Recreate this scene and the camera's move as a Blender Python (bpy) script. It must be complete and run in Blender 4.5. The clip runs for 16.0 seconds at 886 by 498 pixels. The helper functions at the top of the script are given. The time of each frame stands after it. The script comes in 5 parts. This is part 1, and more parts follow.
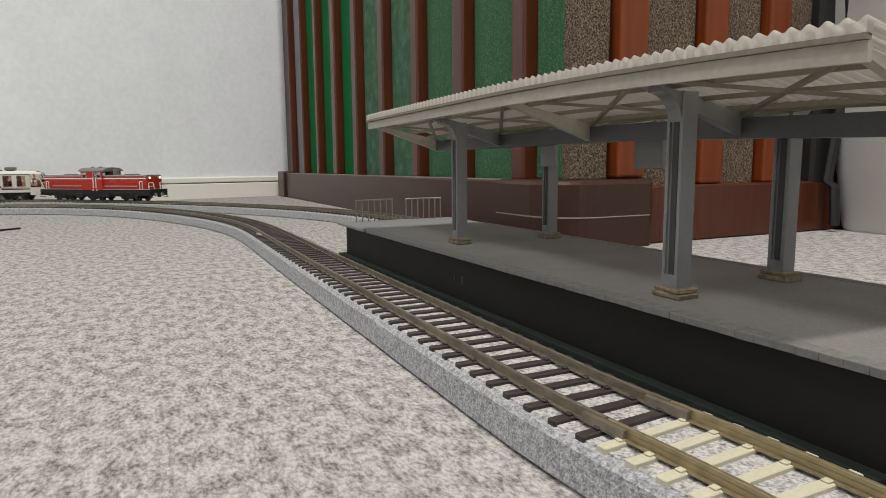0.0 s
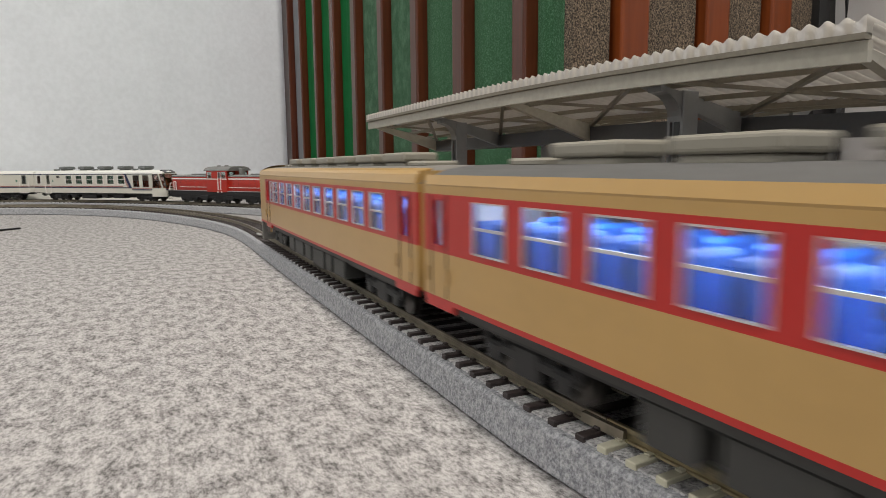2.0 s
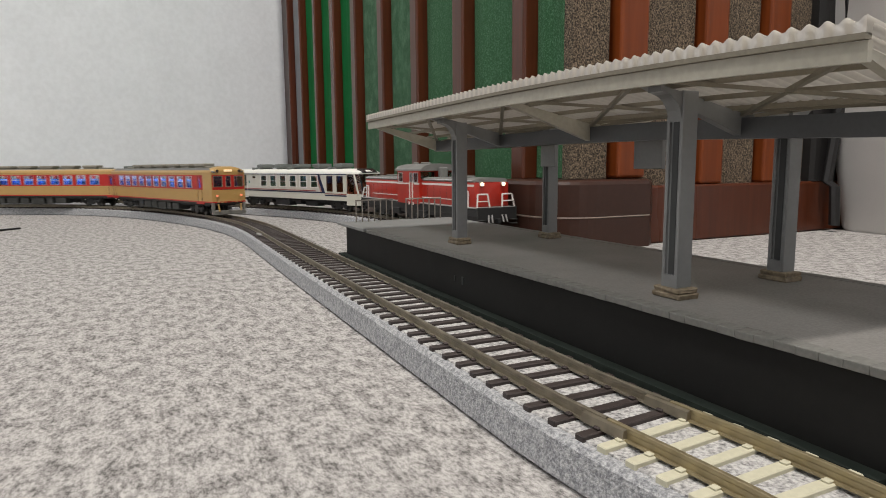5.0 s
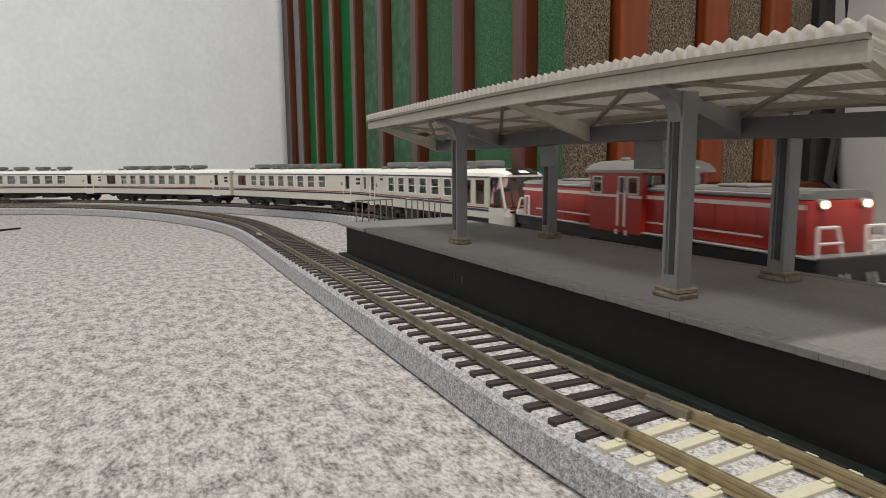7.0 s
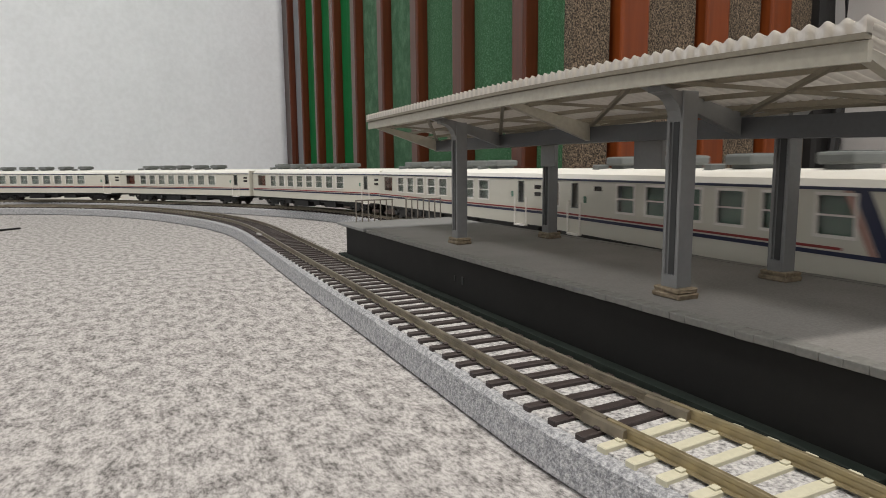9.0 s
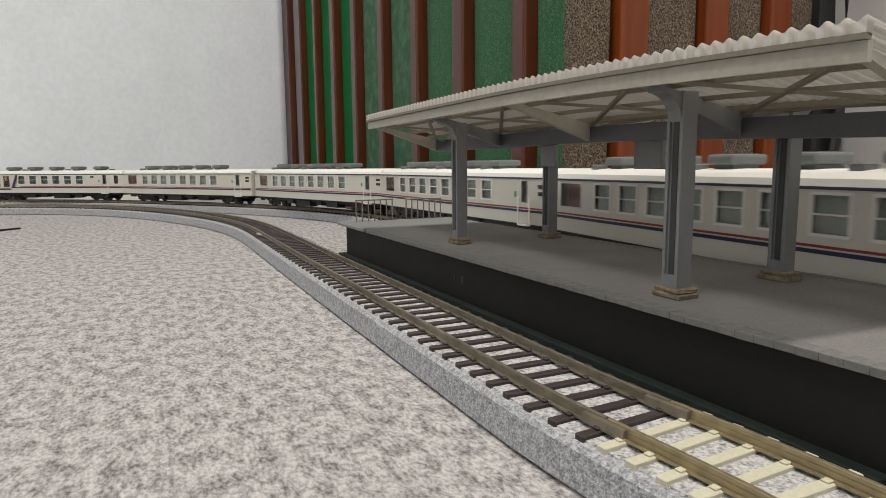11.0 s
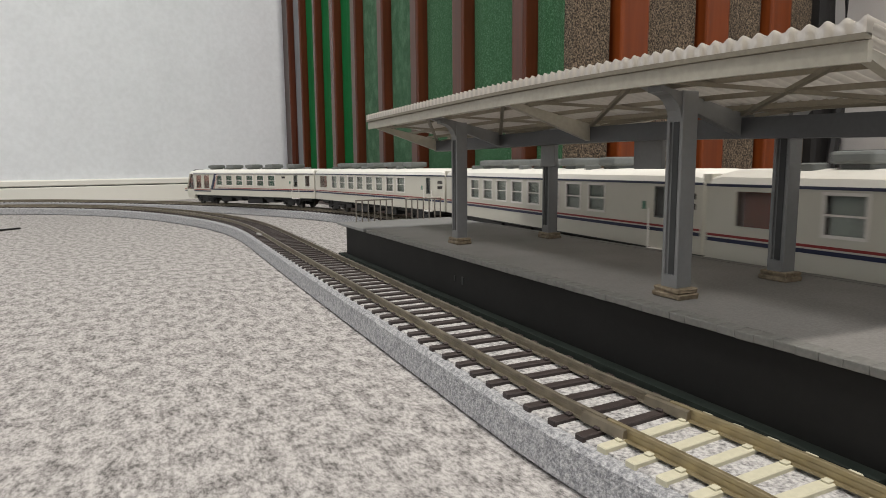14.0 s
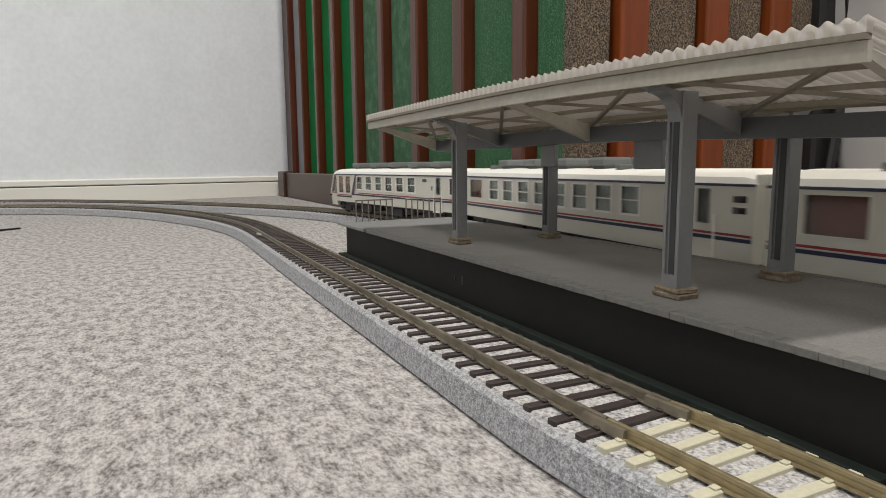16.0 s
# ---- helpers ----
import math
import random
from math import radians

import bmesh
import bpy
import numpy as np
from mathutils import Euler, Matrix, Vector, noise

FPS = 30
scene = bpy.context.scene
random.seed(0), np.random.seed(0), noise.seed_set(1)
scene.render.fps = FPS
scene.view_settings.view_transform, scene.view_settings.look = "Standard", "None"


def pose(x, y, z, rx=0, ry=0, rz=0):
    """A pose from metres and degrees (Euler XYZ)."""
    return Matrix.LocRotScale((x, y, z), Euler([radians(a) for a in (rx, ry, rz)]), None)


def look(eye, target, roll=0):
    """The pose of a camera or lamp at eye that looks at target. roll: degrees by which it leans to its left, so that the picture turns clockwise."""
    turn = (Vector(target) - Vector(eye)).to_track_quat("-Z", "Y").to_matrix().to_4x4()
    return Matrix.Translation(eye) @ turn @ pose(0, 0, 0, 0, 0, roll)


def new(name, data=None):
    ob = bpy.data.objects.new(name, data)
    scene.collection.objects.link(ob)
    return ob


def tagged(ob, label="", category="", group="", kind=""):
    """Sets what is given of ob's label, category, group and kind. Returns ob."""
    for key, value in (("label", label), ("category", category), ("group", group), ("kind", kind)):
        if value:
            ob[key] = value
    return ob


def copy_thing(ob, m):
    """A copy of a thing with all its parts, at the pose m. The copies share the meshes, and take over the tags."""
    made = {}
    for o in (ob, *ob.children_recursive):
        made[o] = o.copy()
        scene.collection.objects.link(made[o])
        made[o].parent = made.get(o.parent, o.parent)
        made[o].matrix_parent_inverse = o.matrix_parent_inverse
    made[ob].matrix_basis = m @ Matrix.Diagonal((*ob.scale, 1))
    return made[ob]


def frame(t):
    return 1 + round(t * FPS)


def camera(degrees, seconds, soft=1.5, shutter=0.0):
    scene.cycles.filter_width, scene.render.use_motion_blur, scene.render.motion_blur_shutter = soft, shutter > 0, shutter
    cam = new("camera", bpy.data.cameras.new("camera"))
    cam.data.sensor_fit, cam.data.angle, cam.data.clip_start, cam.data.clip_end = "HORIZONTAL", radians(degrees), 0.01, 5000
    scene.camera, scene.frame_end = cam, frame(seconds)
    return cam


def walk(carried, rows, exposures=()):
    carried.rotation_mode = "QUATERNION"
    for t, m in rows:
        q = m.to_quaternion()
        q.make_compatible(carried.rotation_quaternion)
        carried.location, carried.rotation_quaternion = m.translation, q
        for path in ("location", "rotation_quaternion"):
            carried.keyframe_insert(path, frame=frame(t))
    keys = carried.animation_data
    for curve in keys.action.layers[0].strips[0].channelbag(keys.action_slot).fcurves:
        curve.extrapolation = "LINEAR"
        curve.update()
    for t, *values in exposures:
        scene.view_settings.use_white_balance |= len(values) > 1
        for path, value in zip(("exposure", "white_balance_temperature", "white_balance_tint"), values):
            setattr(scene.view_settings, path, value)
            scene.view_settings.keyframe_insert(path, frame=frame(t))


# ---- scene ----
# ---- camera ----
cam = camera(70.2, 16.0, soft=0.9, shutter=0.45)
YAW, PITCH, ROLL = radians(25.405), radians(7.495), -0.4745
EYE = Vector((-0.0852, 0.0, 0.0606))
AIM = EYE + Vector((math.sin(YAW) * math.cos(PITCH), math.cos(YAW) * math.cos(PITCH), -math.sin(PITCH)))
VIEW = look(EYE, AIM, ROLL)
walk(cam, [(0.0, VIEW), (16.0, VIEW)], exposures=[(0.0, 0.16), (16.0, 0.16)])

# ---- world and lamps ----
world = bpy.data.worlds.new("room_air")
world.use_nodes = True
world.node_tree.nodes["Background"].inputs[0].default_value = (1.0, 0.98, 0.95, 1)
world.node_tree.nodes["Background"].inputs[1].default_value = 0.05
scene.world = world


def ceiling_or_fill_lamp(x, y, z, w, h, power, colour):
    data = bpy.data.lights.new("ceiling_or_fill_light", "AREA")
    data.shape, data.size, data.size_y, data.energy, data.color = "RECTANGLE", w, h, power, colour
    ob = new("ceiling_or_fill_light", data)
    ob.matrix_world = pose(x, y, z)
    return ob


ceiling_or_fill_lamp(0.05, -0.38, 2.36, 0.16, 0.16, 41.0, (1.0, 0.95, 0.875))
# Unseen fill lamp, added to brighten sides that face left.
ceiling_or_fill_lamp(-1.25, -0.35, 2.36, 0.5, 0.5, 29.0, (1.0, 0.98, 0.945))


# ---- materials ----
def mat(name, base, rough=0.5, metal=0.0, var=0.12, fine=900.0, coarse=60.0, bump=0.0, spec=0.5, glow=None, power=0.0, glass=0.0, alt=None, stretch=(1, 1, 1), wear=0.1):
    """Procedural surface: base colour broken at two scales, roughness worn, fine relief."""
    m = bpy.data.materials.new(name)
    m.use_nodes = True
    nt = m.node_tree
    n, ln = nt.nodes, nt.links
    b = n["Principled BSDF"]
    b.inputs["Metallic"].default_value = metal
    b.inputs["Specular IOR Level"].default_value = spec
    b.inputs["Roughness"].default_value = rough
    b.inputs["Transmission Weight"].default_value = glass
    tc = n.new("ShaderNodeTexCoord")
    mp = n.new("ShaderNodeMapping")
    mp.inputs["Scale"].default_value = stretch
    ln.new(tc.outputs["Object"], mp.inputs["Vector"])
    nf, nc = n.new("ShaderNodeTexNoise"), n.new("ShaderNodeTexNoise")
    nf.inputs["Scale"].default_value, nc.inputs["Scale"].default_value = fine, coarse
    nf.inputs["Detail"].default_value, nc.inputs["Detail"].default_value = 3, 4
    ln.new(mp.outputs["Vector"], nf.inputs["Vector"])
    ln.new(mp.outputs["Vector"], nc.inputs["Vector"])
    c0 = Vector(base)
    c1 = Vector(alt) if alt else c0 * (1 - 2.2 * var)
    mixes = []
    for src, lo, hi in ((nf, 0.35, 0.65), (nc, 0.3, 0.7)):
        r = n.new("ShaderNodeMapRange")
        r.inputs["From Min"].default_value, r.inputs["From Max"].default_value = lo, hi
        ln.new(src.outputs["Fac"], r.inputs["Value"])
        mixes.append(r)
    av = n.new("ShaderNodeMath")
    av.operation = "MULTIPLY_ADD"
    av.inputs[1].default_value = 0.5
    half = n.new("ShaderNodeMath")
    half.operation = "MULTIPLY"
    half.inputs[1].default_value = 0.5
    ln.new(mixes[1].outputs[0], half.inputs[0])
    ln.new(mixes[0].outputs[0], av.inputs[0])
    ln.new(half.outputs[0], av.inputs[2])
    mx = n.new("ShaderNodeMix")
    mx.data_type = "RGBA"
    mx.inputs["A"].default_value = (*c1, 1)
    mx.inputs["B"].default_value = (*c0, 1)
    ln.new(av.outputs[0], mx.inputs["Factor"])
    ln.new(mx.outputs["Result"], b.inputs["Base Color"])
    rr = n.new("ShaderNodeMapRange")
    rr.inputs["To Min"].default_value, rr.inputs["To Max"].default_value = min(1, rough * (1 + wear)), rough * (1 - wear)
    ln.new(nc.outputs["Fac"], rr.inputs["Value"])
    ln.new(rr.outputs[0], b.inputs["Roughness"])
    if bump:
        bp = n.new("ShaderNodeBump")
        bp.inputs["Strength"].default_value = 0.6
        bp.inputs["Distance"].default_value = bump
        ln.new(nf.outputs["Fac"], bp.inputs["Height"])
        ln.new(bp.outputs[0], b.inputs["Normal"])
    if glow:
        b.inputs["Emission Color"].default_value = (*glow, 1)
        b.inputs["Emission Strength"].default_value = power
    return m


def carpet_material():
    """Grey needle-felt: pale matrix with dark flecks of several sizes."""
    m = mat("needle_felt", (0.495, 0.470, 0.457), 0.95, var=0.2, fine=1050, coarse=270, bump=0.0012, spec=0.1, alt=(0.112, 0.105, 0.101), stretch=(1.0, 0.5, 1.0))
    for nd in m.node_tree.nodes:
        if nd.type == "MAP_RANGE" and nd.inputs["From Max"].default_value < 0.9:
            nd.inputs["From Min"].default_value, nd.inputs["From Max"].default_value = 0.40, 0.57
        if nd.type == "TEX_NOISE":
            nd.inputs["Detail"].default_value, nd.inputs["Roughness"].default_value = 6, 0.65
    return m


FELT = carpet_material()
WALLPAPER = mat("wallpaper", (0.79, 0.815, 0.85), 0.8, var=0.05, fine=110, coarse=14, bump=0.0012, spec=0.2)
PAINT_WHITE = mat("white_trim_paint", (0.80, 0.78, 0.72), 0.45, var=0.02)
CEILING_MAT = mat("ceiling_paper", (0.8, 0.8, 0.78), 0.85, var=0.03)
DARKWOOD = mat("dark_brown_veneer", (0.046, 0.019, 0.0125), 0.34, var=0.12, fine=260, coarse=20, stretch=(1, 0.15, 1), spec=0.35)
# Same wood as REDWOOD, with its strongly lit orange tone put into the colour.
LITWOOD = mat("lit_brown_lacquer", (0.20, 0.044, 0.009), 0.34, var=0.22, fine=160, coarse=30, stretch=(1, 1, 0.05), spec=0.3)
REDWOOD = mat("reddish_brown_lacquer", (0.090, 0.023, 0.009), 0.28, var=0.2, fine=200, coarse=30, stretch=(1, 1, 0.06), spec=0.4)
EDGEWOOD = mat("pale_edge", (0.34, 0.27, 0.22), 0.5, var=0.2)
GREEN_TURF = mat("green_grass_mat", (0.22, 0.40, 0.25), 0.9, var=0.3, fine=900, coarse=800, bump=0.002, alt=(0.018, 0.088, 0.030))
GREEN_CARD = mat("bright_green_card", (0.003, 0.125, 0.030), 0.7, var=0.08, fine=300, coarse=20, spec=0.12)
GREEN_PALE = mat("pale_green_turf", (0.13, 0.25, 0.15), 0.85, var=0.2, fine=700, coarse=60, bump=0.001, alt=(0.022, 0.085, 0.035))
BROWN_TURF = mat("brown_earth_mat", (0.35, 0.26, 0.175), 0.95, var=0.35, fine=900, coarse=800, bump=0.003, alt=(0.020, 0.013, 0.008))
BIN_WHITE = mat("pale_grey_plastic", (0.56, 0.54, 0.52), 0.5, var=0.03)
BIN_GREY = mat("dull_grey_board", (0.20, 0.205, 0.22), 0.6, var=0.05)
CABLE_GAP_BLACK = mat("black_cable", (0.012, 0.011, 0.011), 0.5, var=0.2)
FOAM = mat("grey_foam_ballast", (0.43, 0.428, 0.435), 0.9, var=0.3, fine=1700, coarse=700, bump=0.0010, alt=(0.165, 0.168, 0.180))
SLEEPER_DARK = mat("dark_brown_sleeper", (0.040, 0.028, 0.026), 0.55, var=0.2)
SLEEPER_PALE = mat("cream_sleeper", (0.52, 0.49, 0.37), 0.5, var=0.07)
RAIL_MAT = mat("tarnished_nickel_rail", (0.31, 0.27, 0.205), 0.36, metal=0.7, var=0.2, fine=300, coarse=60)
RAIL_BRASS = mat("brassy_rail", (0.38, 0.315, 0.19), 0.36, metal=0.65, var=0.2, fine=300, coarse=60)
BALLAST = mat("pale_ballast", (0.50, 0.485, 0.475), 0.95, var=0.3, fine=1300, coarse=700, bump=0.0012, alt=(0.125, 0.12, 0.122))
PLAT_TOP = mat("grey_asphalt_deck", (0.195, 0.186, 0.176), 0.62, var=0.15, fine=1500, coarse=35, bump=0.0001, spec=0.35)
PLAT_EDGE = mat("grey_edge_stone", (0.155, 0.152, 0.140), 0.6, var=0.16, fine=900, coarse=200)
PLAT_PALE = mat("pale_grey_end_deck", (0.185, 0.185, 0.182), 0.55, var=0.06, fine=900, coarse=50)
PLAT_SIDE = mat("black_platform_side", (0.0125, 0.0122, 0.0116), 0.6, var=0.12, fine=500, coarse=40, spec=0.2)
PLAT_FOOT = mat("dark_green_foot", (0.026, 0.034, 0.028), 0.7, var=0.2, fine=600, coarse=80, spec=0.2)
STEEL_GREY = mat("grey_painted_steel", (0.158, 0.160, 0.160), 0.38, var=0.06, fine=700, coarse=60)
STEEL_DARK = mat("dark_grey_gutter", (0.060, 0.062, 0.066), 0.45, var=0.08)
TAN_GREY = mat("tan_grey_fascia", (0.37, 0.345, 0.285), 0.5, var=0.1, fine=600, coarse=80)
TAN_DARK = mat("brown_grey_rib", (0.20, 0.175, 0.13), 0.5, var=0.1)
SLATE = mat("pale_grey_corrugated", (0.62, 0.59, 0.56), 0.55, var=0.08, fine=700, coarse=60)
BASE_STONE = mat("brown_stone_base", (0.23, 0.18, 0.12), 0.7, var=0.4, fine=800, coarse=250, alt=(0.08, 0.06, 0.035))
DARK_SLOT = mat("dark_slot", (0.02, 0.022, 0.022), 0.5)
FENCE_MAT = mat("dull_brass_wire", (0.24, 0.215, 0.185), 0.4, metal=0.6)
CREAM = mat("cream_train_paint", (0.43, 0.265, 0.092), 0.30, var=0.04, fine=300, coarse=40)
RED = mat("red_train_paint", (0.42, 0.016, 0.012), 0.34, var=0.05, fine=300, coarse=40)
ROOF_GREY = mat("grey_train_roof", (0.20, 0.185, 0.165), 0.6, var=0.1)
ROOF_SLATE = mat("dark_grey_train_roof", (0.115, 0.112, 0.108), 0.55, var=0.1)
UNIT_GREY = mat("beige_grey_unit", (0.25, 0.23, 0.185), 0.5, var=0.06)
UNDER_GREY = mat("grey_underframe", (0.034, 0.034, 0.031), 0.55, var=0.15)
PLOUGH = mat("grey_plough", (0.17, 0.165, 0.15), 0.5, var=0.12)
UNDER_BLACK = mat("black_underframe", (0.010, 0.010, 0.0105), 0.55, var=0.15)
WHEEL_MAT = mat("dark_wheel_steel", (0.07, 0.065, 0.06), 0.35, metal=0.7)
SEAT_BLUE = mat("blue_seat", (0.010, 0.155, 0.62), 0.6, var=0.1)
LED_STRIP = mat("cool_white_strip", (0.8, 0.85, 1.0), 0.5, glow=(0.74, 0.83, 1.0), power=13.0)
INTERIOR = mat("pale_interior", (0.55, 0.57, 0.62), 0.6, var=0.05)
CAB_BLUE = mat("dark_blue_bulkhead", (0.02, 0.03, 0.09), 0.6, var=0.1)
GLASS = mat("clear_pane", (0.86, 0.90, 0.95), 0.04, glass=1.0, var=0.01, spec=0.5)
GLASS_DARK = mat("tinted_pane", (0.74, 0.80, 0.77), 0.05, glass=1.0, var=0.02)
GLASS_BROWN = mat("brown_tinted_pane", (0.72, 0.52, 0.47), 0.05, glass=1.0, var=0.02)
GLASS_BLACK = mat("smoked_windscreen", (0.030, 0.026, 0.026), 0.06, var=0.02, spec=0.6)
SILVER = mat("silver_frame", (0.62, 0.62, 0.62), 0.3, metal=0.6, var=0.05)
WHITE_CAR = mat("ivory_white_paint", (0.55, 0.53, 0.46), 0.36, var=0.02, fine=300, coarse=40)
WHITE_ROOF = mat("white_roof_paint", (0.76, 0.745, 0.69), 0.5, var=0.03)
AC_GREY = mat("slate_grey_unit", (0.145, 0.155, 0.15), 0.55, var=0.1)
NAVY = mat("navy_stripe", (0.009, 0.014, 0.050), 0.35, var=0.04)
STRIPE_RED = mat("red_stripe", (0.24, 0.020, 0.018), 0.35, var=0.04)
PINK_BAND = mat("salmon_band", (0.40, 0.23, 0.19), 0.4, var=0.04)
SEAT_DARK = mat("grey_brown_seat", (0.10, 0.075, 0.06), 0.7, var=0.2)
SEAT_ORANGE = mat("orange_brown_seat", (0.36, 0.11, 0.045), 0.6, var=0.15)
BRIGHTENER_GREY = mat("grey_green_brightener", (0.66, 0.68, 0.64), 0.7, var=0.2)
CURTAIN = mat("green_curtain", (0.13, 0.26, 0.19), 0.7, var=0.2)
LOCO_RED = mat("engine_red_paint", (0.38, 0.021, 0.010), 0.36, var=0.05, fine=300, coarse=50)
LOCO_GREY = mat("engine_grey_roof", (0.19, 0.185, 0.175), 0.55, var=0.1)
LOCO_PALE = mat("pale_grey_deck", (0.36, 0.35, 0.34), 0.4, metal=0.2, var=0.08)
WHITE_LINE = mat("white_line_paint", (0.70, 0.67, 0.63), 0.4, var=0.03)
HEADLAMP = mat("lit_headlamp", (1, 0.9, 0.7), 0.4, glow=(1.0, 0.78, 0.42), power=3.2)
TAIL_RED = mat("lit_tail_lamp", (1, 0.25, 0.15), 0.4, glow=(1.0, 0.22, 0.12), power=0.7)
SIGN_GLOW = mat("lit_sign", (1, 0.85, 0.6), 0.4, glow=(1.0, 0.62, 0.30), power=0.45)
LENS_DARK = mat("unlit_lens", (0.05, 0.04, 0.035), 0.15)


def let_light_through(m, share):
    """Thin plastic sheet: part of the light passes through, diffused."""
    nt = m.node_tree
    b, out = nt.nodes["Principled BSDF"], nt.nodes["Material Output"]
    tr = nt.nodes.new("ShaderNodeBsdfTranslucent")
    tr.inputs["Color"].default_value = (0.80, 0.77, 0.72, 1)
    mx = nt.nodes.new("ShaderNodeMixShader")
    mx.inputs[0].default_value = share
    nt.links.new(b.outputs[0], mx.inputs[1])
    nt.links.new(tr.outputs[0], mx.inputs[2])
    # a little light passes straight through the clear plastic
    cl = nt.nodes.new("ShaderNodeBsdfTransparent")
    m2 = nt.nodes.new("ShaderNodeMixShader")
    m2.inputs[0].default_value = 0.20
    nt.links.new(mx.outputs[0], m2.inputs[1])
    nt.links.new(cl.outputs[0], m2.inputs[2])
    nt.links.new(m2.outputs[0], out.inputs["Surface"])
    # bright and shaded streaks, one per wave, are put into the translucency
    wv = nt.nodes.new("ShaderNodeTexWave")
    wv.bands_direction = "Y"
    wv.inputs["Scale"].default_value = 2 * math.pi / 0.0033 / 20.0
    tc = nt.nodes.new("ShaderNodeTexCoord")
    nt.links.new(tc.outputs["Object"], wv.inputs["Vector"])
    mr = nt.nodes.new("ShaderNodeMapRange")
    mr.inputs["To Min"].default_value, mr.inputs["To Max"].default_value = share * 0.02, share * 1.9
    nt.links.new(wv.outputs["Fac"], mr.inputs["Value"])
    nt.links.new(mr.outputs[0], mx.inputs[0])


let_light_through(SLATE, 0.50)


def tighten(m, lo, hi):
    """Sharper flecks: narrows the range in which the noise changes colour."""
    for nd in m.node_tree.nodes:
        if nd.type == "MAP_RANGE" and nd.inputs["From Max"].default_value < 0.9:
            nd.inputs["From Min"].default_value, nd.inputs["From Max"].default_value = lo, hi


tighten(BROWN_TURF, 0.45, 0.68)
tighten(GREEN_TURF, 0.52, 0.82)
tighten(GREEN_PALE, 0.46, 0.80)
tighten(FOAM, 0.40, 0.60)
tighten(BALLAST, 0.36, 0.56)


# ---- mesh helpers ----
def box(bm, x0, x1, y0, y1, z0, z1, bev=0.0, seg=1):
    g = bmesh.ops.create_cube(bm, size=1.0)
    for v in g["verts"]:
        v.co = Vector(((x0 + x1) / 2 + v.co.x * (x1 - x0), (y0 + y1) / 2 + v.co.y * (y1 - y0), (z0 + z1) / 2 + v.co.z * (z1 - z0)))
    if bev:
        es = list({e for v in g["verts"] for e in v.link_edges})
        bmesh.ops.bevel(bm, geom=es, offset=bev, segments=seg, affect="EDGES", profile=0.5)
    return bm


def loft(bm, loops, cap=True, closed=True):
    """Skin a row of loops with equal counts of points."""
    rows = [[bm.verts.new(p) for p in lp] for lp in loops]
    k = len(rows[0])
    for a, b in zip(rows, rows[1:]):
        for i in range(k if closed else k - 1):
            j = (i + 1) % k
            bm.faces.new((a[i], a[j], b[j], b[i]))
    if cap:
        bm.faces.new(list(reversed(rows[0])))
        bm.faces.new(rows[-1])
    return bm


def rod(bm, p, q, r, k=6):
    p, q = Vector(p), Vector(q)
    d = (q - p).normalized()
    u = d.orthogonal().normalized()
    v = d.cross(u)
    loft(bm, [[c + r * (math.cos(2 * math.pi * i / k) * u + math.sin(2 * math.pi * i / k) * v) for i in range(k)] for c in (p, q)])
    return bm


def beam(bm, p, q, w, h):
    """A square bar from p to q, w across and h high, upright."""
    p, q = Vector(p), Vector(q)
    d = (q - p).normalized()
    side = d.cross(Vector((0, 0, 1))).normalized() * (w / 2)
    up = side.cross(d).normalized() * (h / 2)
    loft(bm, [[c + side + up, c - side + up, c - side - up, c + side - up] for c in (p, q)])
    return bm


def mesh_of(name, bm, material, smooth=False):
    bmesh.ops.recalc_face_normals(bm, faces=bm.faces)
    me = bpy.data.meshes.new(name)
    bm.to_mesh(me)
    bm.free()
    me.materials.append(material)
    if smooth:
        for p in me.polygons:
            p.use_smooth = True
        me.set_sharp_from_angle(angle=radians(35))
    return me


def part(name, bm, material, parent=None, label="", smooth=False):
    ob = new(name, mesh_of(name, bm, material, smooth))
    if parent:
        ob.parent = parent
    if label:
        ob["label"] = label
    return ob


def boxes(name, rows, material, parent=None, label="", bev=0.0):
    bm = bmesh.new()
    for r in rows:
        box(bm, *r, bev=bev)
    return part(name, bm, material, parent, label)


def empty(name):
    ob = new(name)
    ob.empty_display_size = 0.02
    return ob


# ---- track plan ----
RAIL_TOP = 0.0125
# flexible track: x at the start, heading, and its curvature (1/m) at stops along the way
TRACK_PLAN = {
    1: (0.0003, -0.0025, [(0.0, -0.02), (0.3, -0.02), (0.45, -0.09), (0.6, 1.76), (0.75, 0.92), (0.9, 1.75), (1.1, 3.4)]),
    2: (0.1204, -0.0079, [(0.0, -1.95), (0.3, 0.91), (0.45, 0.50), (0.6, 1.02), (0.75, 1.68), (0.9, 0.72), (1.1, 0.94), (1.28, 0.95), (1.32, 5.0), (1.42, 5.0), (1.50, 1.2)]),
}
LAY_STEP, LAY_FROM, LAY_TO = 0.005, 0.05, 5.0


def lay(k):
    """Walks along track k in small steps; gives x, y and heading at each."""
    x, heading, knots = TRACK_PLAN[k]
    ks, cs = [a for a, _ in knots], [b for _, b in knots]
    y, out = LAY_FROM, []
    for i in range(int((LAY_TO - LAY_FROM) / LAY_STEP) + 1):
        out.append((x, y, heading))
        bend = float(np.interp(LAY_FROM + (i + 0.5) * LAY_STEP, ks, cs))
        turned = min(math.pi, heading + bend * LAY_STEP)
        mid = (heading + turned) / 2
        x, y, heading = x - math.sin(mid) * LAY_STEP, y + math.cos(mid) * LAY_STEP, turned
    return out


LAID = {k: lay(k) for k in TRACK_PLAN}


